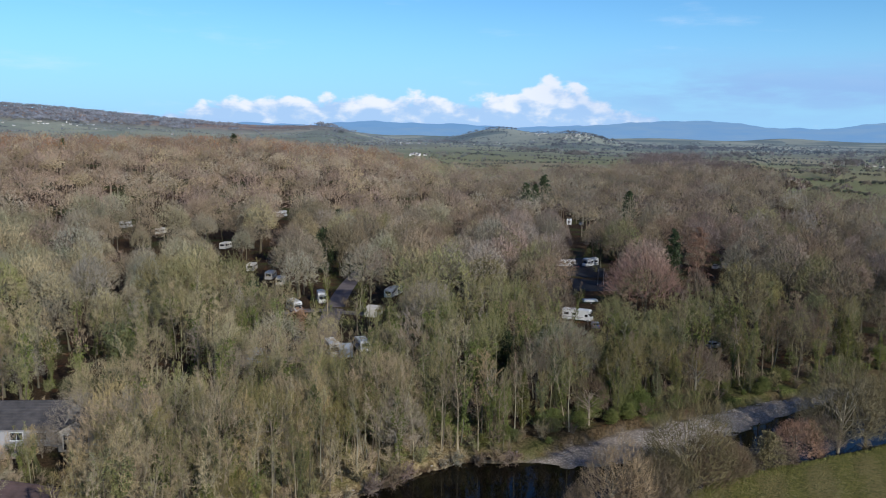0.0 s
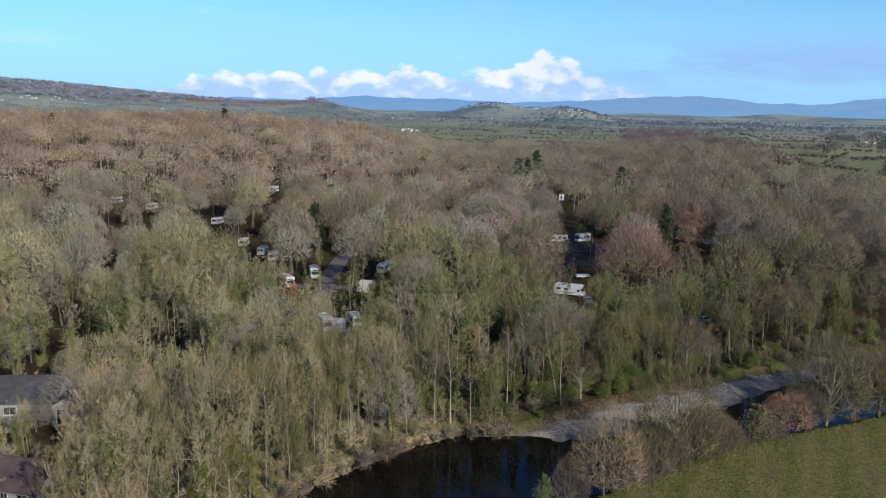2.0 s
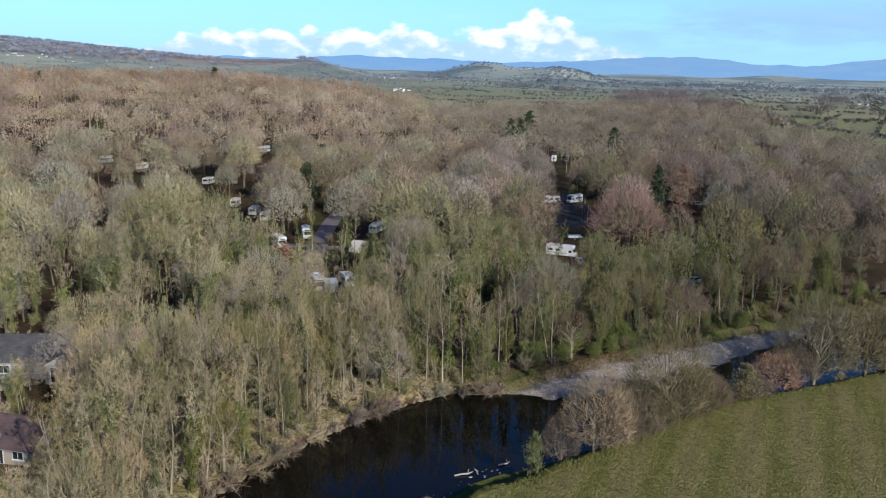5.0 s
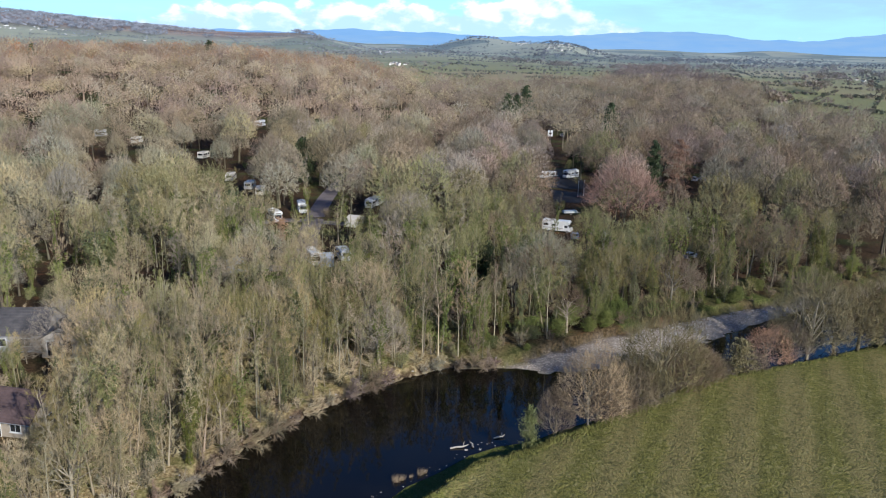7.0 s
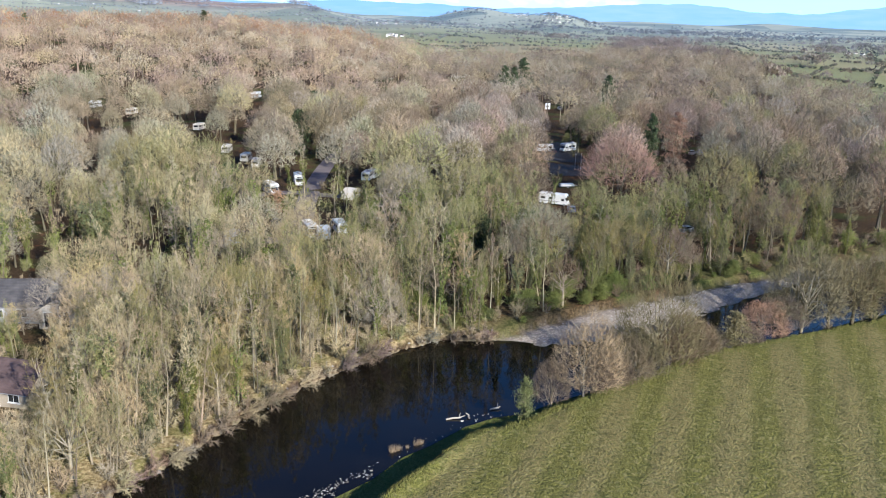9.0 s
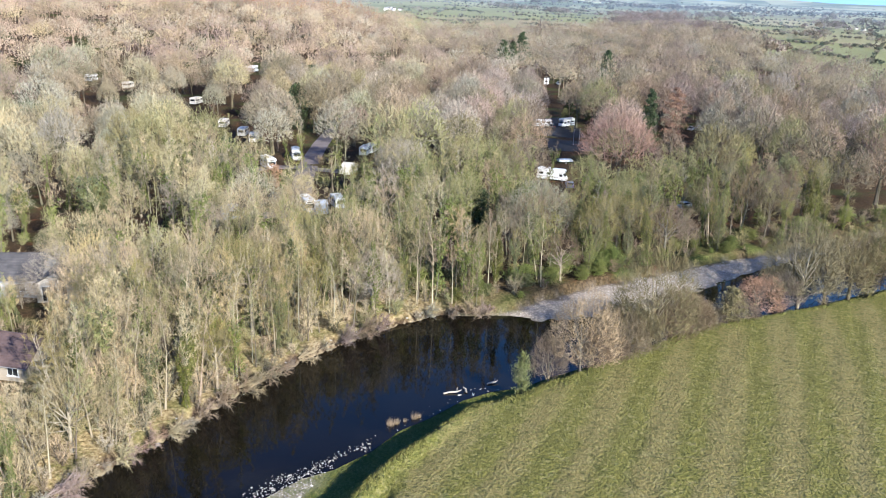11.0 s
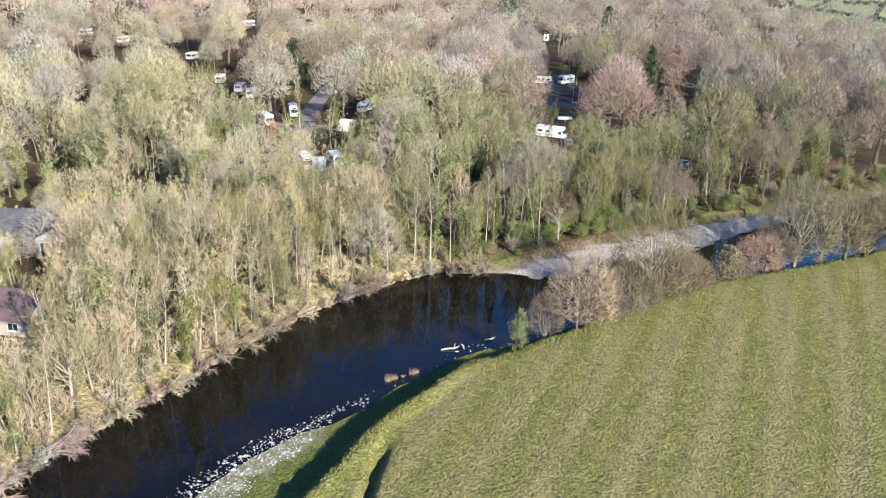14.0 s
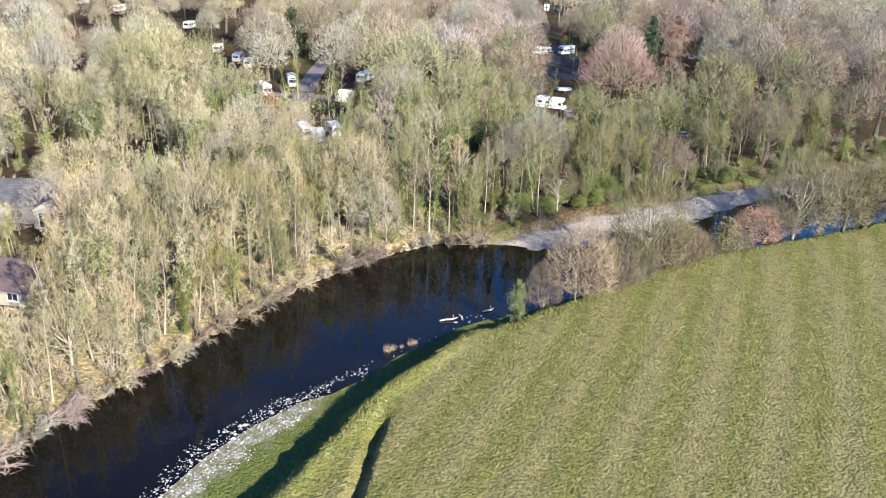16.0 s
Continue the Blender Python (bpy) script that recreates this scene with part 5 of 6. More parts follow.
def caravan(m, label, skin=WHITE, length=6.0):
    ob = thing("caravan", m, label, "caravan", "parked touring vehicles")
    a, b, w = -length / 2, length / 2, 1.12
    part("body", prism([(a, 0.5), (b - 0.1, 0.5), (b, 0.9), (b - 0.12, 1.5), (b - 0.6, 2.35), (b - 1.1, 2.6), (a + 0.3, 2.6), (a + 0.06, 2.35)], -w, w, 0.06), skin, ob)
    part("front_window", prism([(b - 0.13, 1.55), (b - 0.10, 1.58), (b - 0.5, 2.24), (b - 0.54, 2.22)], -0.9, 0.9), GLASS, ob)
    part("rear_window", boxed(a - 0.01, a + 0.08, -0.75, 0.75, 1.5, 2.15), GLASS, ob)
    for s in (-1, 1):
        for x0, x1 in ((a + 0.5, a + 1.6), (a + 2.3, a + 3.2), (b - 1.9, b - 0.9)):
            part("side_window", boxed(x0, x1, s * w - 0.015, s * w + 0.015, 1.45, 2.1), GLASS, ob)
        part("stripe", boxed(a + 0.2, b - 0.3, s * w - 0.008, s * w + 0.008, 0.95, 1.1), GREY_TRIM, ob)
    part("door", boxed(a + 3.4, a + 4.0, -w - 0.02, -w, 0.6, 2.2), CREAM, ob)
    part("roof_vent", boxed(-0.4, 0.3, -0.35, 0.35, 2.6, 2.7, bevel=0.03), GREY_TRIM, ob)
    part("drawbar", boxed(b - 0.2, b + 1.1, -0.06, 0.06, 0.4, 0.5), GREY_TRIM, ob)
    part("jockey_wheel", disc(b + 0.9, -0.05, 0.05, 0.2, 0.2), RUBBER, ob)
    part("gas_locker", boxed(b - 0.05, b + 0.35, -0.6, 0.6, 0.5, 0.9, bevel=0.04), skin, ob)
    wheels(ob, (a + 2.6,), 0.95)
    return ob


def car(m, label, paint):
    ob = thing("car", m, label, "car", "parked cars")
    part("body", prism([(-2.1, 0.3), (2.1, 0.3), (2.15, 0.7), (1.95, 0.88), (0.95, 0.98), (-1.9, 1.0), (-2.15, 0.85)], -0.88, 0.88, 0.06), paint, ob)
    part("cabin", prism([(0.95, 0.97), (0.3, 1.45), (-1.35, 1.47), (-1.95, 0.98)], -0.76, 0.76, 0.05), paint, ob)
    part("windscreen", prism([(0.93, 1.02), (0.96, 1.03), (0.38, 1.43), (0.34, 1.41)], -0.68, 0.68), GLASS, ob)
    part("rear_window", prism([(-1.9, 1.04), (-1.94, 1.05), (-1.5, 1.41), (-1.44, 1.41)], -0.66, 0.66), GLASS, ob)
    for s in (-1, 1):
        part("side_window", prism([(0.7, 1.03), (0.25, 1.38), (-1.25, 1.4), (-1.6, 1.03)], s * 0.765 - 0.012, s * 0.765 + 0.012), GLASS, ob)
        part("headlight", boxed(2.0, 2.12, s * 0.62 - 0.15, s * 0.62 + 0.15, 0.66, 0.8), SILVER_PAINT, ob)
        part("tail_light", boxed(-2.14, -2.06, s * 0.7 - 0.1, s * 0.7 + 0.1, 0.7, 0.88), TAIL_RED, ob)
        part("mirror", boxed(0.55, 0.7, s * 0.95 - 0.08, s * 0.95 + 0.08, 1.0, 1.12), paint, ob)
    wheels(ob, (-1.3, 1.35), 0.8, 0.31)
    return ob


TAIL_RED = material("tail_light", (0.25, 0.01, 0.01), (0.35, 0.02, 0.02), 1, 4, 0.3, 0)


def awning(m, label, cloth, length=4.2):
    """A ridge awning or tent with poles and guy pegs."""
    ob = thing("awning", m, label, "awning", "parked touring vehicles")
    h = length / 2
    part("canopy", prism([(-h, 1.9), (0, 2.6), (h, 1.9), (h, 1.84), (0, 2.54), (-h, 1.84)], -1.4, 1.4), cloth, ob)
    for s in (-1, 1):
        part("side_wall", boxed(s * h - 0.02, s * h + 0.02, -1.38, 1.38, 0, 1.86), cloth, ob)
        part("end_wall", prism([(-h + 0.05, 0), (h - 0.05, 0), (h - 0.05, 1.84), (0, 2.52), (-h + 0.05, 1.84)], s * 1.36 - 0.015, s * 1.36 + 0.015), cloth, ob)
        part("window", boxed(-0.9, 0.9, s * 1.38 - 0.012, s * 1.38 + 0.012, 0.9, 1.6), GLASS, ob)
    return ob


def trailer(m, label):
    ob = thing("trailer", m, label, "trailer", "parked touring vehicles")
    part("bed", boxed(-1.9, 1.9, -0.9, 0.9, 0.5, 0.62, bevel=0.02), GREY_TRIM, ob)
    for s in (-1, 1):
        part("side_panel", boxed(-1.9, 1.9, s * 0.9 - 0.03, s * 0.9 + 0.03, 0.6, 1.0), WHITE, ob)
        part("end_panel", boxed(s * 1.9 - 0.03, s * 1.9 + 0.03, -0.9, 0.9, 0.6, 1.0), WHITE, ob)
    part("cover", boxed(-1.85, 1.85, -0.86, 0.86, 0.95, 1.12, bevel=0.05), WHITE, ob)
    part("drawbar", boxed(1.9, 3.0, -0.05, 0.05, 0.48, 0.56), GREY_TRIM, ob)
    wheels(ob, (0,), 1.02, 0.28)
    return ob


def park_vehicles():
    for x, y, turn, kind in VANS:
        m = pose(x, y, ground_z(x, y) + 0.03, 0, 0, turn)
        if kind == "motorhome_side":
            motorhome(m, "long white motorhome parked on a hardstanding pitch", WHITE, 7.4)
        elif kind == "motorhome":
            motorhome(m, "white motorhome with over-cab bed on a woodland pitch", WHITE, 5.8)
        elif kind == "caravan":
            caravan(m, "white touring caravan on a woodland pitch", WHITE if x > -40 else CREAM)
        elif kind == "awning":
            awning(m, "grey cloth caravan awning under bare trees", GREYBLUE)
        elif kind == "tent":
            awning(m, "large cream cloth awning beside the lane", CREAM, 5.4)
        elif kind == "trailer":
            trailer(m, "low white covered trailer behind the motorhome")
        elif kind == "car_dark":
            car(m, "dark hatchback car parked by the pitches", DARK_PAINT)
        elif kind == "car_blue":
            car(m, "blue hatchback car parked under bare trees", BLUE_PAINT)
        else:
            car(m, "silver hatchback car parked under bare trees", SILVER_PAINT)


park_vehicles()


def lane(name, line, width, label, mat=TARMAC):
    """A tarmac strip laid on the ground along a line."""
    line = np.array(line, float)
    seg = np.hypot(*np.diff(line, axis=0).T)
    s = np.concatenate([[0], np.cumsum(seg)])
    n = int(s[-1] / 2) + 2
    q = np.linspace(0, s[-1], n)
    p = np.stack([np.interp(q, s, line[:, 0]), np.interp(q, s, line[:, 1])], 1)
    t = np.gradient(p, axis=0)
    t /= np.linalg.norm(t, axis=1, keepdims=True)
    nrm = np.stack([-t[:, 1], t[:, 0]], 1)
    cols = np.linspace(-0.5, 0.5, 5)
    pts = (p[:, None] + nrm[:, None] * cols[None, :, None] * width).reshape(-1, 2)
    z = land(pts)[0] + 0.06
    v = [(float(a), float(b), float(c)) for (a, b), c in zip(pts, z)]
    f = [(i * 5 + j, i * 5 + j + 1, i * 5 + j + 6, i * 5 + j + 5) for i in range(n - 1) for j in range(4)]
    me = mesh_from(name, v, f)
    me.flip_normals()
    me.materials.append(mat)
    tagged(new(name, me), label, "road", kind="structure")


lane("road", [(-22, 150), (-24, 165), (-26.5, 190), (-28, 215), (-28, 240), (-27, 262), (-20, 285)], 4.8, "worn tarmac lane through the caravan park")
lane("road", [(-21, 164), (-30, 163), (-40, 160)], 5.0, "worn tarmac pitch beside the lane")
lane("road", [(44.5, 240), (46.5, 262), (47, 288), (46, 300)], 13, "tarmac yard between the pitches, its shade in the dark colour", TARMAC_SHADED)
lane("road", [(-19, 206), (-28, 208), (-40, 206)], 5.0, "worn tarmac pitch beside the lane")


def post(x, y, high):
    ob = thing("lamp_post", pose(x, y, ground_z(x, y)), "slim pale lamp post on the tarmac yard", "lamp post", "yard lamp posts")
    part("pole", disc_up(0.05, 0, high), SILVER_PAINT, ob)
    part("base_plate", disc_up(0.11, 0, 0.5), SILVER_PAINT, ob)
    part("lamp_head", boxed(-0.12, 0.35, -0.09, 0.09, high, high + 0.12, bevel=0.03), GREY_TRIM, ob)


def disc_up(r, z0, z1, sides=8):
    bm = bmesh.new()
    a = [bm.verts.new((r * math.cos(6.2832 * i / sides), r * math.sin(6.2832 * i / sides), z0)) for i in range(sides)]
    b = [bm.verts.new((v.co.x, v.co.y, z1)) for v in a]
    bm.faces.new(a[::-1])
    bm.faces.new(b)
    for i in range(sides):
        bm.faces.new((a[i], a[(i + 1) % sides], b[(i + 1) % sides], b[i]))
    return bm


post(46.5, 249, 4.6)
post(48.4, 250, 4.8)

# ---- the two bungalows on the bank ----


def bungalow(m, label, long, deep, eaves, ridge, wall, roof_mat, openings, chimney=True):
    """A gabled house: four walls, two thick roof slopes, ridge tiles, gutters, windows and doors."""
    ob = thing("house", m, label, "house", "riverside houses")
    a, d = long / 2, deep / 2
    part("front_wall", boxed(-a, a, -d, -d + 0.25, -0.4, eaves), wall, ob)
    part("back_wall", boxed(-a, a, d - 0.25, d, -0.4, eaves), wall, ob)
    rise = (ridge - eaves) / d
    for s in (-1, 1):
        bm = bmesh.new()
        prof = [(-d, -0.4), (d, -0.4), (d, eaves), (0, ridge), (-d, eaves)]
        p0 = [bm.verts.new((s * a, y, z)) for y, z in prof]
        p1 = [bm.verts.new((s * (a - 0.25), y, z)) for y, z in prof]
        bm.faces.new(p0)
        bm.faces.new(p1[::-1])
        for i in range(5):
            bm.faces.new((p0[i], p0[(i + 1) % 5], p1[(i + 1) % 5], p1[i]))
        bmesh.ops.recalc_face_normals(bm, faces=bm.faces[:])
        part("gable_wall", bm, wall, ob)
        # slope with courses of slates that step down to the eaves
        n = 10
        o = 0.35
        deck = bmesh.new()
        q = [deck.verts.new((x, s * y, ridge - y * rise - w)) for w in (0.03, 0.1) for x, y in ((-a - 0.1, 0), (a + 0.1, 0), (a + 0.1, d + 0.3), (-a - 0.1, d + 0.3))]
        for f in ((0, 1, 2, 3), (7, 6, 5, 4), (3, 2, 6, 7), (0, 3, 7, 4), (1, 5, 6, 2), (0, 4, 5, 1)):
            deck.faces.new([q[k] for k in f])
        bmesh.ops.recalc_face_normals(deck, faces=deck.faces[:])
        slope = part("roof_slope", deck, roof_mat, ob)
        for i in range(n):
            bm = bmesh.new()
            y0, y1 = (d + o) * i / n, (d + o) * (i + 1) / n + 0.03
            z0, z1 = ridge - y0 * rise + 0.10, ridge - y1 * rise + 0.10
            q = [bm.verts.new(c) for c in ((-a - 0.2, s * y0, z0 - 0.02), (a + 0.2, s * y0, z0 - 0.02), (a + 0.2, s * y1, z1 + 0.035), (-a - 0.2, s * y1, z1 + 0.035),
                                           (-a - 0.2, s * y0, z0 - 0.12), (a + 0.2, s * y0, z0 - 0.12), (a + 0.2, s * y1, z1 - 0.06), (-a - 0.2, s * y1, z1 - 0.06))]
            for f in ((0, 1, 2, 3), (7, 6, 5, 4), (3, 2, 6, 7), (0, 3, 7, 4), (1, 5, 6, 2), (0, 4, 5, 1)):
                bm.faces.new([q[k] for k in f])
            bmesh.ops.recalc_face_normals(bm, faces=bm.faces[:])
            part("slate_course", bm, roof_mat, slope)
        part("gutter", boxed(-a - 0.2, a + 0.2, s * (d + 0.36) - 0.06, s * (d + 0.36) + 0.06, eaves - rise * 0.4 - 0.02, eaves - rise * 0.4 + 0.08), GREY_TRIM, ob)
    part("ridge_tile", prism([(-a - 0.2, ridge + 0.05), (a + 0.2, ridge + 0.05), (a + 0.2, ridge + 0.2), (-a - 0.2, ridge + 0.2)], -0.12, 0.12, 0.03), roof_mat, ob)
    if chimney:
        st = part("chimney", boxed(a * 0.3, a * 0.3 + 0.7, -0.3, 0.3, ridge - 0.4, ridge + 1.0), wall, ob)
        part("pot", disc(a * 0.3 + 0.35, -0.12, 0.12, ridge + 1.1, 0.12), RED_TILE, st)
    for side, u, w, z0, z1, kind in openings:
        if side in "fb":
            y = -d if side == "f" else d
            fr = part(kind, boxed(u - w / 2, u + w / 2, y - 0.05, y + 0.05, z0, z1), WHITE, ob)
            part("pane", boxed(u - w / 2 + 0.08, u - 0.03, y - 0.06, y + 0.06, z0 + 0.08, z1 - 0.08), GLASS, fr)
            part("pane", boxed(u + 0.03, u + w / 2 - 0.08, y - 0.06, y + 0.06, z0 + 0.08, z1 - 0.08), GLASS, fr)
            part("sill", boxed(u - w / 2 - 0.1, u + w / 2 + 0.1, y - 0.14, y + 0.05, z0 - 0.1, z0), WHITE, fr)
        else:
            x = a if side == "r" else -a
            fr = part(kind, boxed(x - 0.05, x + 0.05, u - w / 2, u + w / 2, z0, z1), WHITE, ob)
            part("pane", boxed(x - 0.06, x + 0.06, u - w / 2 + 0.08, u - 0.03, z0 + 0.08, z1 - 0.08), GLASS, fr)
            part("pane", boxed(x - 0.06, x + 0.06, u + 0.03, u + w / 2 - 0.08, z0 + 0.08, z1 - 0.08), GLASS, fr)
    return ob


HZ = ground_z(-58, 117)
bungalow(pose(-62.5, 118.5, HZ, 0, 0, 4), "bungalow with shade-greyed walls and slate roof behind bare trees", 17, 8.5, 2.7, 5.2, SHADED_WALL, SLATE,
         [("f", -5.5, 1.6, 0.9, 2.1, "window"), ("f", -1.5, 1.2, 0.1, 2.2, "door"), ("f", 2.2, 1.8, 0.9, 2.1, "window"), ("f", 5.6, 1.6, 0.9, 2.1, "window"), ("r", -2, 1.2, 0.9, 2.1, "window")], False)
bungalow(pose(-51.2, 117.3, HZ, 0, 0, -86), "cream rendered wing with white-framed doors and slate roof", 8.5, 5.2, 2.8, 4.4, RENDER_WALL, SLATE,
         [("r", -1.2, 1.3, 0.1, 2.4, "door"), ("r", 1.0, 1.3, 0.1, 2.4, "door"), ("b", 1.5, 1.4, 0.9, 2.1, "window"), ("b", -1.8, 1.4, 0.9, 2.1, "window")], False)
bungalow(pose(-47.2, 91.6, ground_z(-50, 91), 0, 0, -14), "small house with purple-brown tiled roof on the bank", 9.0, 6.4, 2.3, 4.5, SHADED_RENDER, RED_TILE,
         [("f", -2.4, 1.4, 0.9, 2.0, "window"), ("f", 0.2, 1.0, 0.1, 2.0, "door"), ("f", 2.6, 1.4, 0.9, 2.0, "window"), ("r", 0.0, 1.3, 0.9, 2.0, "window")], False)



def patio():
    bm = bmesh.new()
    box(bm, -3.2, 3.2, -1.8, 1.8, -0.6, 0.35, 0.04)
    ob = thing("patio", pose(-61.0, 111.6, HZ - 0.1, 0, 0, 4), "pinkish paved terrace in front of the bungalow", "terrace")
    part("terrace_slab", bm, PAVING, ob)
    for i in range(4):
        part("parapet", boxed(-3.2 + i * 1.62, -3.2 + i * 1.62 + 1.5, -1.85, -1.6, 0.35, 0.8, bevel=0.03), RENDER_WALL, ob)


PAVING = material("pink_paving", (0.42, 0.33, 0.28), (0.58, 0.47, 0.40), 0.8, 7, 0.9, 0.2)
patio()

# ---- river margin ----


def stones(name, pts, size, label):
    """Loose river stones, joined."""
    r = np.random.RandomState(21)
    base = np.array([(1, 0, 0), (-1, 0, 0), (0, 1, 0), (0, -1, 0), (0, 0, 1), (0, 0, -1)], float)
    fac = np.array([(0, 2, 4), (2, 1, 4), (1, 3, 4), (3, 0, 4), (2, 0, 5), (1, 2, 5), (3, 1, 5), (0, 3, 5)])
    n = len(pts)
    s = size * np.exp(r.normal(0, 0.45, n))
    v = base[None] * r.uniform(0.65, 1.25, (n, 6, 1)) * s[:, None, None] * np.array([1, 0.8, 0.55])
    a = r.uniform(0, 6.283, n)
    c, q = np.cos(a)[:, None], np.sin(a)[:, None]
    v = np.stack([v[..., 0] * c - v[..., 1] * q, v[..., 0] * q + v[..., 1] * c, v[..., 2]], -1) + pts[:, None]
    f = (fac[None] + (np.arange(n) * 6)[:, None, None]).reshape(-1, 3)
    me = mesh_tris(name, v.reshape(-1, 3), f, np.repeat(r.uniform(0, 1, n), 6))
    me.materials.append(STONE)
    tagged(new(name, me), label, "stones", kind="stuff")


def river_stones():
    r = np.random.RandomState(5)
    p = np.stack([r.uniform(-34, -4, 34000), r.uniform(38, 80, 34000)], 1)
    dw = line_distance(p, WATER_NEAR) * np.where(inside(p, WATER_POLY), -1, 1)
    near = inside(p, NEAR_SIDE) | inside(p, WATER_POLY)
    lump = 0.8 * bumps(p[:, 0], p[:, 1], 5, 6)
    end = smooth(-7.2, -11.5, p[:, 0])
    dense = smooth(-1.6, 0.4, dw + lump * 0.6) * smooth(4.6 * end + 0.1, 2.8 * end, dw + lump)
    p = p[near & (r.uniform(0, 1, len(p)) < dense * 0.8 * (0.35 + 0.65 * smooth(-0.5, 0.4, bumps(p[:, 0], p[:, 1], 2.2, 71))))]
    z = np.maximum(land(p)[0], WATER_Z - 0.03) + 0.03
    stones("shore_stones", np.concatenate([p, z[:, None]], 1), 0.075, "pale loose cobbles along the water's edge")
    q = np.stack([r.uniform(12, 100, 36000), r.uniform(112, 165, 36000)], 1)
    q = q[inside(q, GRAVEL_POLY)]
    q = q[(line_distance(q, FAR_BANK) > 0.8) & (r.uniform(0, 1, len(q)) < 0.12 + 0.88 * smooth(33, 46, q[:, 0]))]
    z = land(q)[0] + 0.02
    stones("shingle_stones", np.concatenate([q, z[:, None]], 1), 0.10, "grey-white cobbles on the shingle bar")
    e = np.stack([r.uniform(-6, 14, 3000), r.uniform(76, 98, 3000)], 1)
    dn = line_distance(e, WATER_NEAR)
    e = e[(dn < 0.9) & (r.uniform(0, 1, len(e)) < 0.14)]
    stones("edge_stones", np.concatenate([e, (np.maximum(land(e)[0], WATER_Z - 0.03) + 0.02)[:, None]], 1), 0.10, "scattered stones at the foot of the meadow bank")
    b = np.stack([r.uniform(-40, 14, 9000), r.uniform(45, 120, 9000)], 1)
    db = line_distance(b, FAR_BANK)
    b = b[(db < 0.7) & (r.uniform(0, 1, len(b)) < 0.3)]
    stones("bank_stones", np.concatenate([b, (np.maximum(land(b)[0], WATER_Z) + 0.05)[:, None]], 1), 0.15, "pale stones along the foot of the wooded bank")


river_stones()


def driftwood():
    for x, y, turn, ln in [(4.6, 90.9, 12, 2.3), (6.2, 91.4, 100, 0.9), (9.6, 93.6, 20, 1.5)]:
        r = random.Random(int(x * 10))
        pts = np.array([(-ln / 2, 0, 0.05), (-ln / 6, 0.08, 0.12), (ln / 5, -0.05, 0.16), (ln / 2, 0.12, 0.28)])
        ob = thing("driftwood", pose(x, y, WATER_Z + 0.02, 0, 0, turn), "bleached driftwood branch lying in the shallows", "driftwood")
        part("stem", mesh_tris("stem", *tube(pts, [0.10, 0.12, 0.10, 0.03], 6)), DEADWOOD, ob)
        part("side_branch", mesh_tris("side_branch", *tube(np.array([(ln / 5, -0.05, 0.16), (ln / 4, 0.25, 0.4), (ln / 3.2, 0.35, 0.6)]), [0.06, 0.05, 0.01], 4)), DEADWOOD, ob)


driftwood()


def reed_tuft(seed, n=85, high=1.2, wide=0.55):
    r = np.random.RandomState(seed)
    a, k = r.uniform(0, 6.283, n), r.uniform(0, 1, n) ** 0.5 * wide
    s = np.stack([np.cos(a) * k, np.sin(a) * k, 0 * a], 1)
    e = s + np.stack([np.cos(a) * 0.35 * k, np.sin(a) * 0.35 * k, high * r.uniform(0.6, 1.1, n)], 1) + r.normal(0, 0.08, (n, 3))
    return mesh_tris("blade_clump", *spikes(s, e, 0.013))


REEDS = [reed_tuft(1), reed_tuft(2)]
for i, (x, y, sc) in enumerate([(-2.6, 83.0, 0.75), (-1.9, 83.4, 0.6), (-1.0, 83.9, 0.35), (0.0, 84.6, 0.7), (0.5, 84.9, 0.5)]):
    ob = thing("reed_clump", pose(x, y, WATER_Z, 0, 0, i * 70) @ Matrix.Diagonal((sc, sc, sc, 1)), "dry straw-coloured reed clump at the water's edge", "reeds", "reed clumps")
    part("blade_clump", REEDS[i % 2], REED, ob)


def overhang():
    """Twiggy branches that hang from the wooded bank over the water."""
    t = Thicket()
    line = FAR_BANK[1:10]
    for a, b in zip(line[:-1], line[1:]):
        n = int(np.linalg.norm(b - a) / 1.3)
        for i in range(n):
            p = a + (b - a) * (i + RNG.random()) / n
            if RNG.random() < 0.72:
                d = (b - a) / np.linalg.norm(b - a)
                sc = RNG.uniform(0.5, 1.25)
                m = pose(p[0], p[1], -1.4, RNG.uniform(35, 75), 0, math.degrees(math.atan2(d[1], d[0])) + RNG.uniform(-35, 35)) @ Matrix.Diagonal((sc, sc, sc * 1.2, 1))
                s = RNG.choice(SHRUB)
                tw = hue(RNG.choice(["tan", "brown", "mauve", "grey"]))
                for k, me in s.items():
                    t.add(me, m, tw)
    t.build("bank_twigs", "bare twigs leaning from the bank over the water", "undergrowth")


overhang()


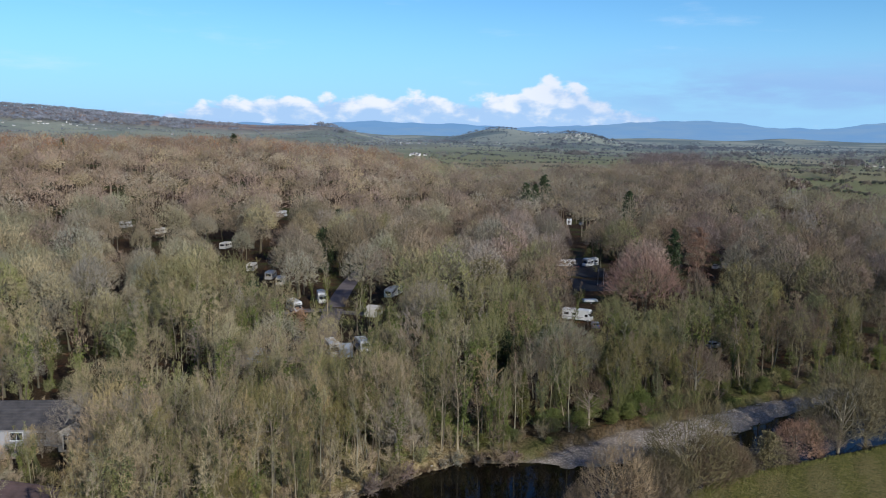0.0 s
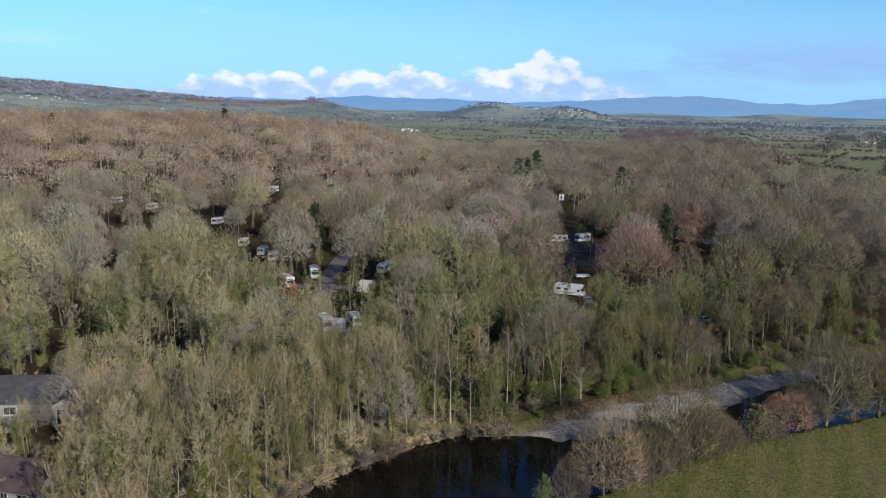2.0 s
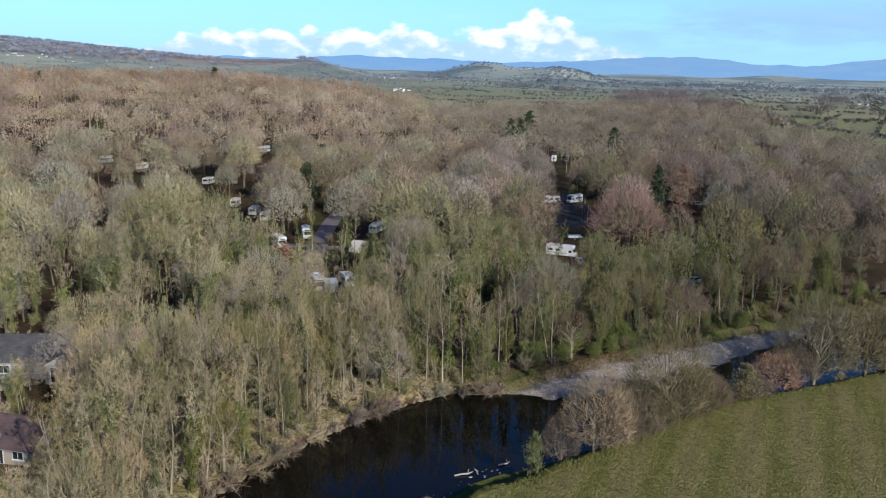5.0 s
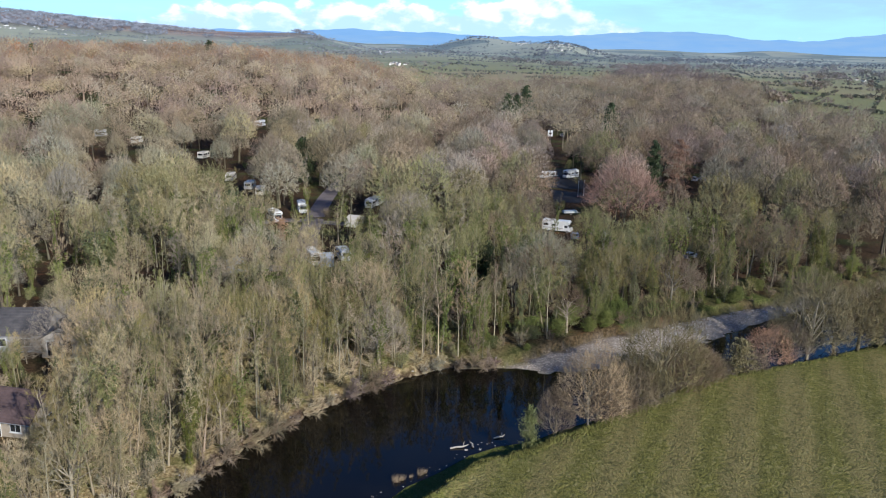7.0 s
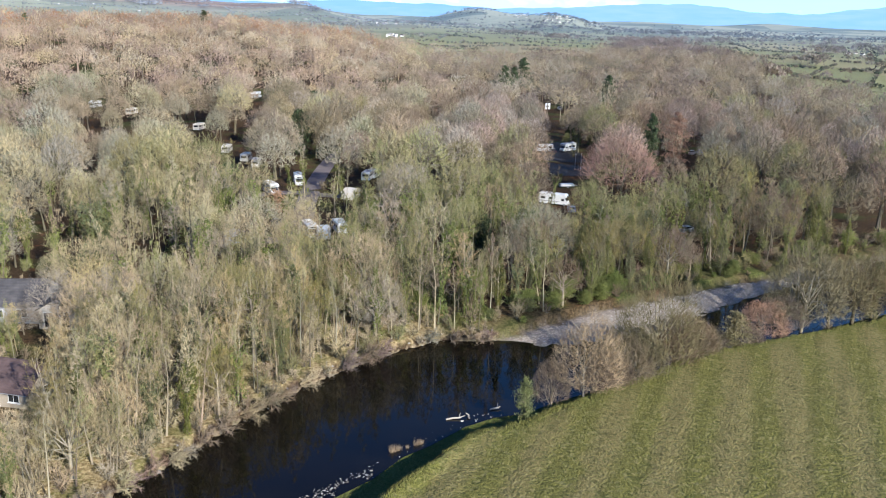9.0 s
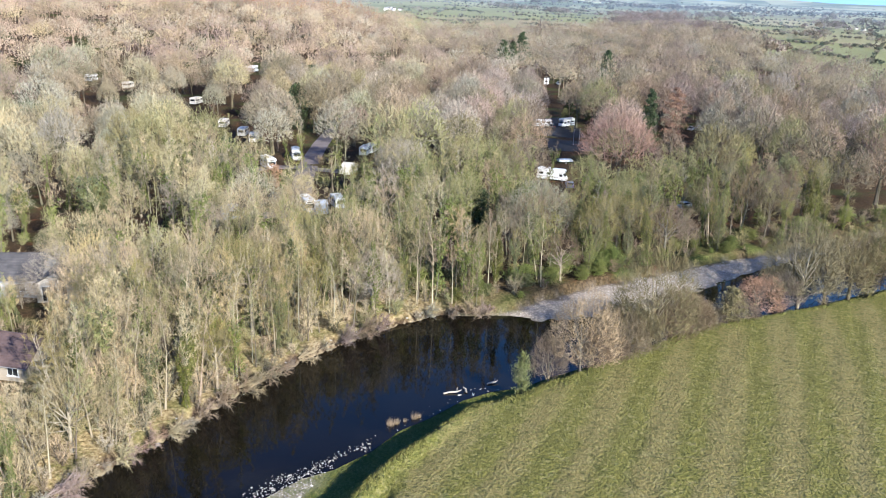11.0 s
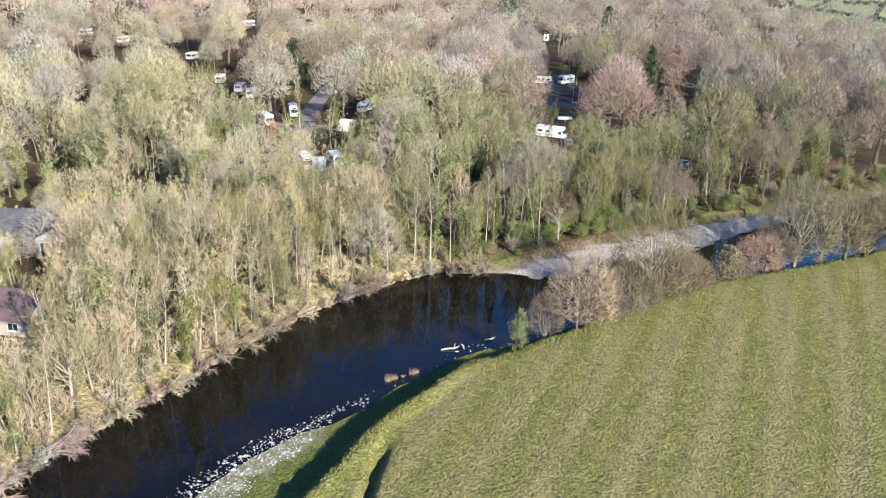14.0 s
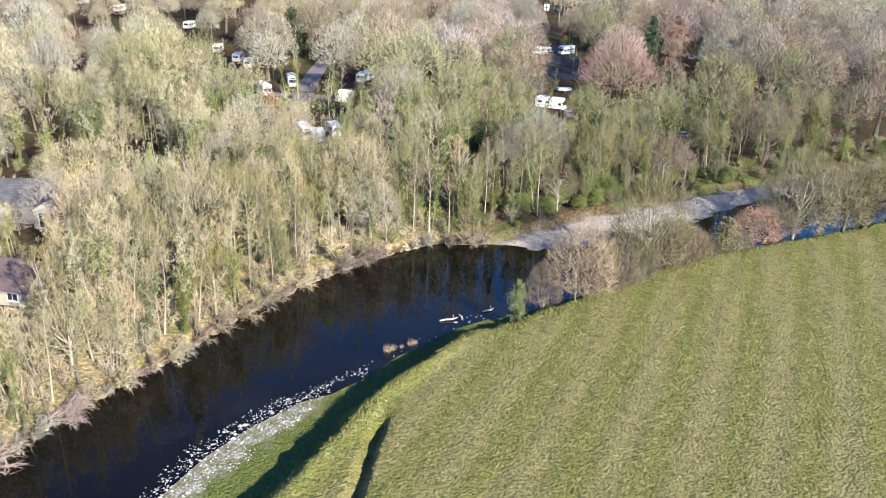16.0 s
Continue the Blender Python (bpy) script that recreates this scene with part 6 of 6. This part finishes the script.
def meadow_grass():
    """Short tussocks that give the pasture its nap."""
    r = np.random.RandomState(33)
    n = 75000
    d = 48 + (r.uniform(0, 1, n) ** 0.9) * 85
    a = np.radians(r.uniform(-16, 31, n))
    p = np.stack([d * np.sin(a), d * np.cos(a)], 1)
    p = p[inside(p, NEAR_SIDE)]
    h, sh = land(p)
    keep = sh["gravel"] < 0.3
    p, h = p[keep], h[keep]
    n = len(p)
    s = np.concatenate([p, h[:, None] - 0.02], 1)
    e = s + np.stack([r.normal(0, 0.09, n), r.normal(0, 0.09, n), r.uniform(0.04, 0.12, n)], 1)
    rad = r.uniform(0.025, 0.06, n)
    # rough tufts along the scarp
    k = r.randint(3, len(FIELD_EDGE) - 4, 9000)
    w = r.uniform(0, 1, (9000, 1))
    q = FIELD_EDGE[k] * (1 - w) + FIELD_EDGE[k + 1] * w + r.normal(0, 0.75, (9000, 2))
    q = q[bumps(q[:, 0], q[:, 1], 3, 61) > -0.3]
    g = np.concatenate([q, land(q)[0][:, None] - 0.03], 1)
    top = g + np.stack([r.normal(0, 0.14, len(g)), r.normal(0, 0.14, len(g)), r.uniform(0.12, 0.42, len(g))], 1)
    s, e, rad, p = np.concatenate([s, g]), np.concatenate([e, top]), np.concatenate([rad, r.uniform(0.04, 0.09, len(g))]), np.concatenate([p, q])
    n = len(p)
    v, f = spikes(s, e, rad)
    me = mesh_tris("meadow_grass", v, f, np.repeat(np.clip(r.uniform(0, 1, n) * 0.6 + 0.4 * (bumps(p[:, 0], p[:, 1], 9, 14) * 0.5 + 0.5), 0, 1) * np.where(np.arange(n) < n - len(q), 1.0, 0.3), 4))
    me.materials.append(GRASS)
    tagged(new("meadow_grass", me), "short grazed pasture grass in uneven tussocks", "grass", kind="stuff")


GRASS = island_material("grass_blade", (0.08, 0.095, 0.022), (0.24, 0.21, 0.075))
meadow_grass()

# ---- the valley beyond ----


def on_land(az, d):
    az = np.radians(np.asarray(az, float))
    p = np.stack([d * np.sin(az), d * np.cos(az)], -1)
    return np.concatenate([p, land(p)[0][:, None]], 1)


def far_trees():
    r = np.random.RandomState(17)
    sets = []

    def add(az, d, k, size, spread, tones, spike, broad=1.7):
        """A row or clump of trees; the farther, the more pale blue haze is mixed into their tones."""
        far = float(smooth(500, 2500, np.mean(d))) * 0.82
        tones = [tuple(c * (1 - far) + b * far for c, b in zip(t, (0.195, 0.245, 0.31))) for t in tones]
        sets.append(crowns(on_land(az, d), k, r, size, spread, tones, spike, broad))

    bare = [PALETTE["mauve"], PALETTE["brown"], PALETTE["grey"]]
    dark = [(0.145, 0.15, 0.105), (0.19, 0.168, 0.13), (0.125, 0.145, 0.095)]
    # wood on the long ridge, thinning to open heath
    n = 3600
    az, d = r.uniform(-31, -4, n), 2640 - 560 * r.uniform(0, 1, n)
    keep = bumps(az * 40, d, 190, 3) > -0.75 + 1.5 * smooth(-20, -12, az) + 0.9 * smooth(2330, 2080, d) * (0.5 + 0.5 * np.sin(az * 1.9))
    add(az[keep], d[keep], 34, 0.72, 1.5, [(0.21, 0.155, 0.145), (0.28, 0.21, 0.19), (0.17, 0.14, 0.135)], 0.2, 1.8)
    # fields below the ridge and single trees all over the valley
    for d0 in (1650, 1720, 1800, 1880, 1960, 2040):
        for a0 in np.arange(-30, -4, 4.5):
            m = r.randint(20, 40)
            add(a0 + r.uniform(0, 2) + np.linspace(0, r.uniform(2.5, 5), m), d0 + np.linspace(0, r.uniform(-40, 40), m) + r.normal(0, 3, m), 10, 0.2, 2.2, dark, 0.18, 1.8)
    for lo, hi, n in ((1150, 1700, 60), (1700, 2300, 330), (2300, 3100, 420)):
        az, d = r.uniform(-8, 31, n), r.uniform(lo, hi, n)
        add(az, d, 30, 0.48, 1.4, dark + bare[:1], 0.17, 1.6)
    n = 120
    add(r.uniform(-30, -6, n), r.uniform(1500, 2150, n), 30, 0.5, 1.4, dark + bare, 0.17, 1.6)
    # hedgerows between the pastures, along and across the slope
    for d0 in np.arange(830, 3000, 150):
        for a0 in np.arange(-30, 31, 7.0):
            if r.uniform() < 0.8:
                m = r.randint(14, 34)
                a = a0 + r.uniform(0, 4) + np.linspace(0, r.uniform(3, 7), m)
                add(a, d0 + r.uniform(-40, 40) + np.linspace(0, r.uniform(-50, 50), m) + r.normal(0, 3, m), 12, 0.24, 2.0, dark, 0.2, 1.8)
            if r.uniform() < 0.3:
                m = r.randint(8, 16)
                add(a0 + np.linspace(0, r.uniform(-1, 1), m) + r.uniform(0, 6), d0 + np.linspace(0, 140, m), 12, 0.24, 2.0, dark, 0.2, 1.8)
    # hedges and field trees past the wood's eastern end
    for a0, d0, a1, d1, m in [(22.5, 700, 30, 590, 60), (22, 830, 31, 760, 60), (21.5, 980, 31, 930, 60), (24.5, 660, 26, 900, 30), (28, 600, 28.6, 900, 30), (22, 1120, 31, 1080, 60), (1, 1000, 9, 1180, 50)]:
        u = np.sort(r.uniform(0, 1, m))
        add(a0 + (a1 - a0) * u, d0 + (d1 - d0) * u + r.normal(0, 2, m), 26, 0.17, 1.8, dark, 0.13)
    az, d = r.uniform(22.5, 31, 16), r.uniform(620, 1250, 16)
    add(az, d, 110, 0.62, 1.3, bare, 0.15, 1.3)
    # copses, village gardens and the dark clump by the church
    for a0, d0, sa, sd, m in [(8.2, 2150, 1.5, 60, 50), (-7.0, 2150, 0.6, 30, 26), (3.6, 2830, 1.3, 110, 46), (9.4, 2470, 2.0, 110, 90), (13, 2250, 5, 200, 110), (20, 2300, 6, 260, 110), (17, 3100, 9, 300, 160), (-4, 3000, 6, 260, 60),
                              (24.5, 900, 1.2, 30, 22), (6.3, 1650, 2.4, 40, 46), (9.0, 1500, 1.0, 25, 34), (0.5, 2000, 3, 60, 40), (27, 1650, 3, 120, 40), (22.6, 640, 0.9, 12, 16), (-25, 1250, 3.5, 90, 60), (25.5, 1350, 1.2, 40, 40), (28.5, 1500, 1.6, 50, 36), (14.5, 1500, 3, 60, 60), (19, 1650, 3, 80, 60)]:
        add(r.normal(a0, sa * 0.5, m), r.normal(d0, sd, m), 60, 0.72 if d0 < 2400 else 0.5, 1.25, bare if d0 < 1700 else dark + bare[:2], 0.17, 1.6)
    for _ in range(22):
        a0, d0, m = r.uniform(-29, 31), r.uniform(950, 2900), r.randint(6, 20)
        if a0 > -5 or d0 < 1900:
            add(r.normal(a0, r.uniform(0.2, 0.9), m), r.normal(d0, 14, m), 40, 0.6, 1.3, dark + bare, 0.17, 1.6)
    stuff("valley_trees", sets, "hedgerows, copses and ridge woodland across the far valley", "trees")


far_trees()


def far_house(length, deep, wall, roof):
    ob = thing("house", Matrix.Identity(4), "distant pale house with dark slate roof among fields", "house", "far houses")
    a, d, e, t = length / 2, deep / 2, 4.8, 7.6
    bm = bmesh.new()
    prof = [(-d, -1.5), (d, -1.5), (d, e), (0, t), (-d, e)]
    p0 = [bm.verts.new((-a, y, z)) for y, z in prof]
    p1 = [bm.verts.new((a, y, z)) for y, z in prof]
    bm.faces.new(p0)
    bm.faces.new(p1[::-1])
    for i in range(5):
        bm.faces.new((p0[i], p1[i], p1[(i + 1) % 5], p0[(i + 1) % 5]))
    bmesh.ops.recalc_face_normals(bm, faces=bm.faces[:])
    part("wall", bm, wall, ob)
    bm = bmesh.new()
    for s in (-1, 1):
        q = [bm.verts.new(c) for c in ((-a - 0.3, 0, t + 0.25), (a + 0.3, 0, t + 0.25), (a + 0.3, s * (d + 0.5), e - 0.1), (-a - 0.3, s * (d + 0.5), e - 0.1),
                                       (-a - 0.3, 0, t + 0.02), (a + 0.3, 0, t + 0.02), (a + 0.3, s * (d + 0.5), e - 0.35), (-a - 0.3, s * (d + 0.5), e - 0.35))]
        for f in ((0, 1, 2, 3), (7, 6, 5, 4), (3, 2, 6, 7), (0, 3, 7, 4), (1, 5, 6, 2), (0, 4, 5, 1)):
            bm.faces.new([q[k] for k in f])
    bmesh.ops.recalc_face_normals(bm, faces=bm.faces[:])
    rf = part("roof", bm, roof, ob)
    part("chimney", boxed(a - 1.1, a - 0.3, -0.4, 0.4, t - 0.5, t + 1.3), wall, rf)
    for x in (-a * 0.55, a * 0.35):
        part("window", boxed(x - 0.6, x + 0.6, -d - 0.06, -d + 0.06, 1.0, 2.4), GLASS, ob)
    return ob


def villages():
    r = random.Random(6)
    pale = material("far_limewash", (0.52, 0.52, 0.50), (0.66, 0.65, 0.63), 0.2, 1, 0.9, 0, vary=0.1)
    stone_wall = material("far_stone_wall", (0.34, 0.33, 0.30), (0.48, 0.46, 0.42), 0.2, 1, 0.9, 0, vary=0.15)
    kinds = [far_house(12, 7, pale, SLATE), far_house(9, 7, stone_wall, SLATE), far_house(20, 9, pale, GREY_TRIM), far_house(14, 8, pale, SLATE)]
    placed = []
    for a0, d0, sa, sd, n in [(8.6, 2380, 1.5, 50, 24), (11.5, 2700, 2.2, 110, 40), (17.5, 2900, 4.5, 160, 55), (6.2, 2620, 1.0, 60, 16), (-24, 2060, 2.4, 30, 20), (-28, 2070, 1.2, 30, 7), (-18, 2040, 2.5, 40, 5),
                              (-2.5, 1990, 1.0, 60, 8), (-1.9, 1330, 0.9, 40, 7), (-6.9, 2240, 0.3, 30, 3), (26.8, 1350, 0.5, 30, 4), (3, 2250, 3.5, 200, 8), (24, 2700, 3, 160, 16)]:
        for _ in range(n):
            placed.append((r.gauss(a0, sa * 0.55), r.gauss(d0, sd), r.uniform(0, 180), r.randrange(4)))
    pos = on_land([p[0] for p in placed], np.array([p[1] for p in placed]))
    used = set()
    for (_, _, turn, k), (x, y, z) in zip(placed, pos):
        sc = 0.55 if y > 1600 else 0.8
        m = pose(x, y, z, 0, 0, turn) @ Matrix.Diagonal((sc, sc, sc, 1))
        if k not in used:
            used.add(k)
            kinds[k].matrix_basis = m
        else:
            copy_thing(kinds[k], m)


villages()


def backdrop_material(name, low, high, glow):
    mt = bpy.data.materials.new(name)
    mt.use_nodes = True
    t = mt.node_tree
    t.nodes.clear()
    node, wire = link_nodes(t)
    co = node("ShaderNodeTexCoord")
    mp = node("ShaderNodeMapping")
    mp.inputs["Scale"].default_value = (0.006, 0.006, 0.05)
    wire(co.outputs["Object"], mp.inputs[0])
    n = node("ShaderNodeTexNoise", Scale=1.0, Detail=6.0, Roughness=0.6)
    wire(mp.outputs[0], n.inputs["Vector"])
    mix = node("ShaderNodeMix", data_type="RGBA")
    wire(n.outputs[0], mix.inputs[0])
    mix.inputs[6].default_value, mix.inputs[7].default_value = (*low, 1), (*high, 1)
    # the hills glow by themselves in place of sunlit hazy slopes
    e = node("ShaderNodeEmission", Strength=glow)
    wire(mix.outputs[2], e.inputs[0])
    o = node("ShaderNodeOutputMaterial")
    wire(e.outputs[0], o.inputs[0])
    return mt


def fells():
    """Far hills along the horizon, a plain backdrop past the valley, haze blue in its colour."""
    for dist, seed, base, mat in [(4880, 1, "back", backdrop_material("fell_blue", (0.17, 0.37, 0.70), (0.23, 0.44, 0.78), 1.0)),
                                  (4700, 2, "front", backdrop_material("fell_haze", (0.14, 0.36, 0.74), (0.29, 0.46, 0.70), 1.0))]:
        az = np.linspace(-34, 34, 240)
        if base == "back":
            top = 84 + 20 * np.exp(-((az + 3.5) / 4) ** 2) + 12 * np.exp(-((az - 14) / 4) ** 2) + 5 * np.sin(az * 0.9 + 0.5) + 2.5 * np.sin(az * 2.3) + 1.2 * np.sin(az * 5.1)
        else:
            top = 70 + 42 * np.exp(-((az - 14.0) / 5.2) ** 2) + 24 * np.exp(-((az - 18.2) / 3.2) ** 2) + 56 * smooth(22, 29, az) + 2 * np.sin(az * 2.7) + 1.2 * np.sin(az * 6.3)
        v, f = [], []
        for a, h in zip(np.radians(az), top):
            s, c = math.sin(a), math.cos(a)
            v += [(dist * s, dist * c, -30), (dist * s, dist * c, float(h)), ((dist + 60) * s, (dist + 60) * c, float(h) - 12)]
        for i in range(len(az) - 1):
            f += [(i * 3, i * 3 + 3, i * 3 + 4, i * 3 + 1), (i * 3 + 1, i * 3 + 4, i * 3 + 5, i * 3 + 2)]
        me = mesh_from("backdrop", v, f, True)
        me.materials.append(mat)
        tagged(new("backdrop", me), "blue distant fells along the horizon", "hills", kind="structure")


fells()
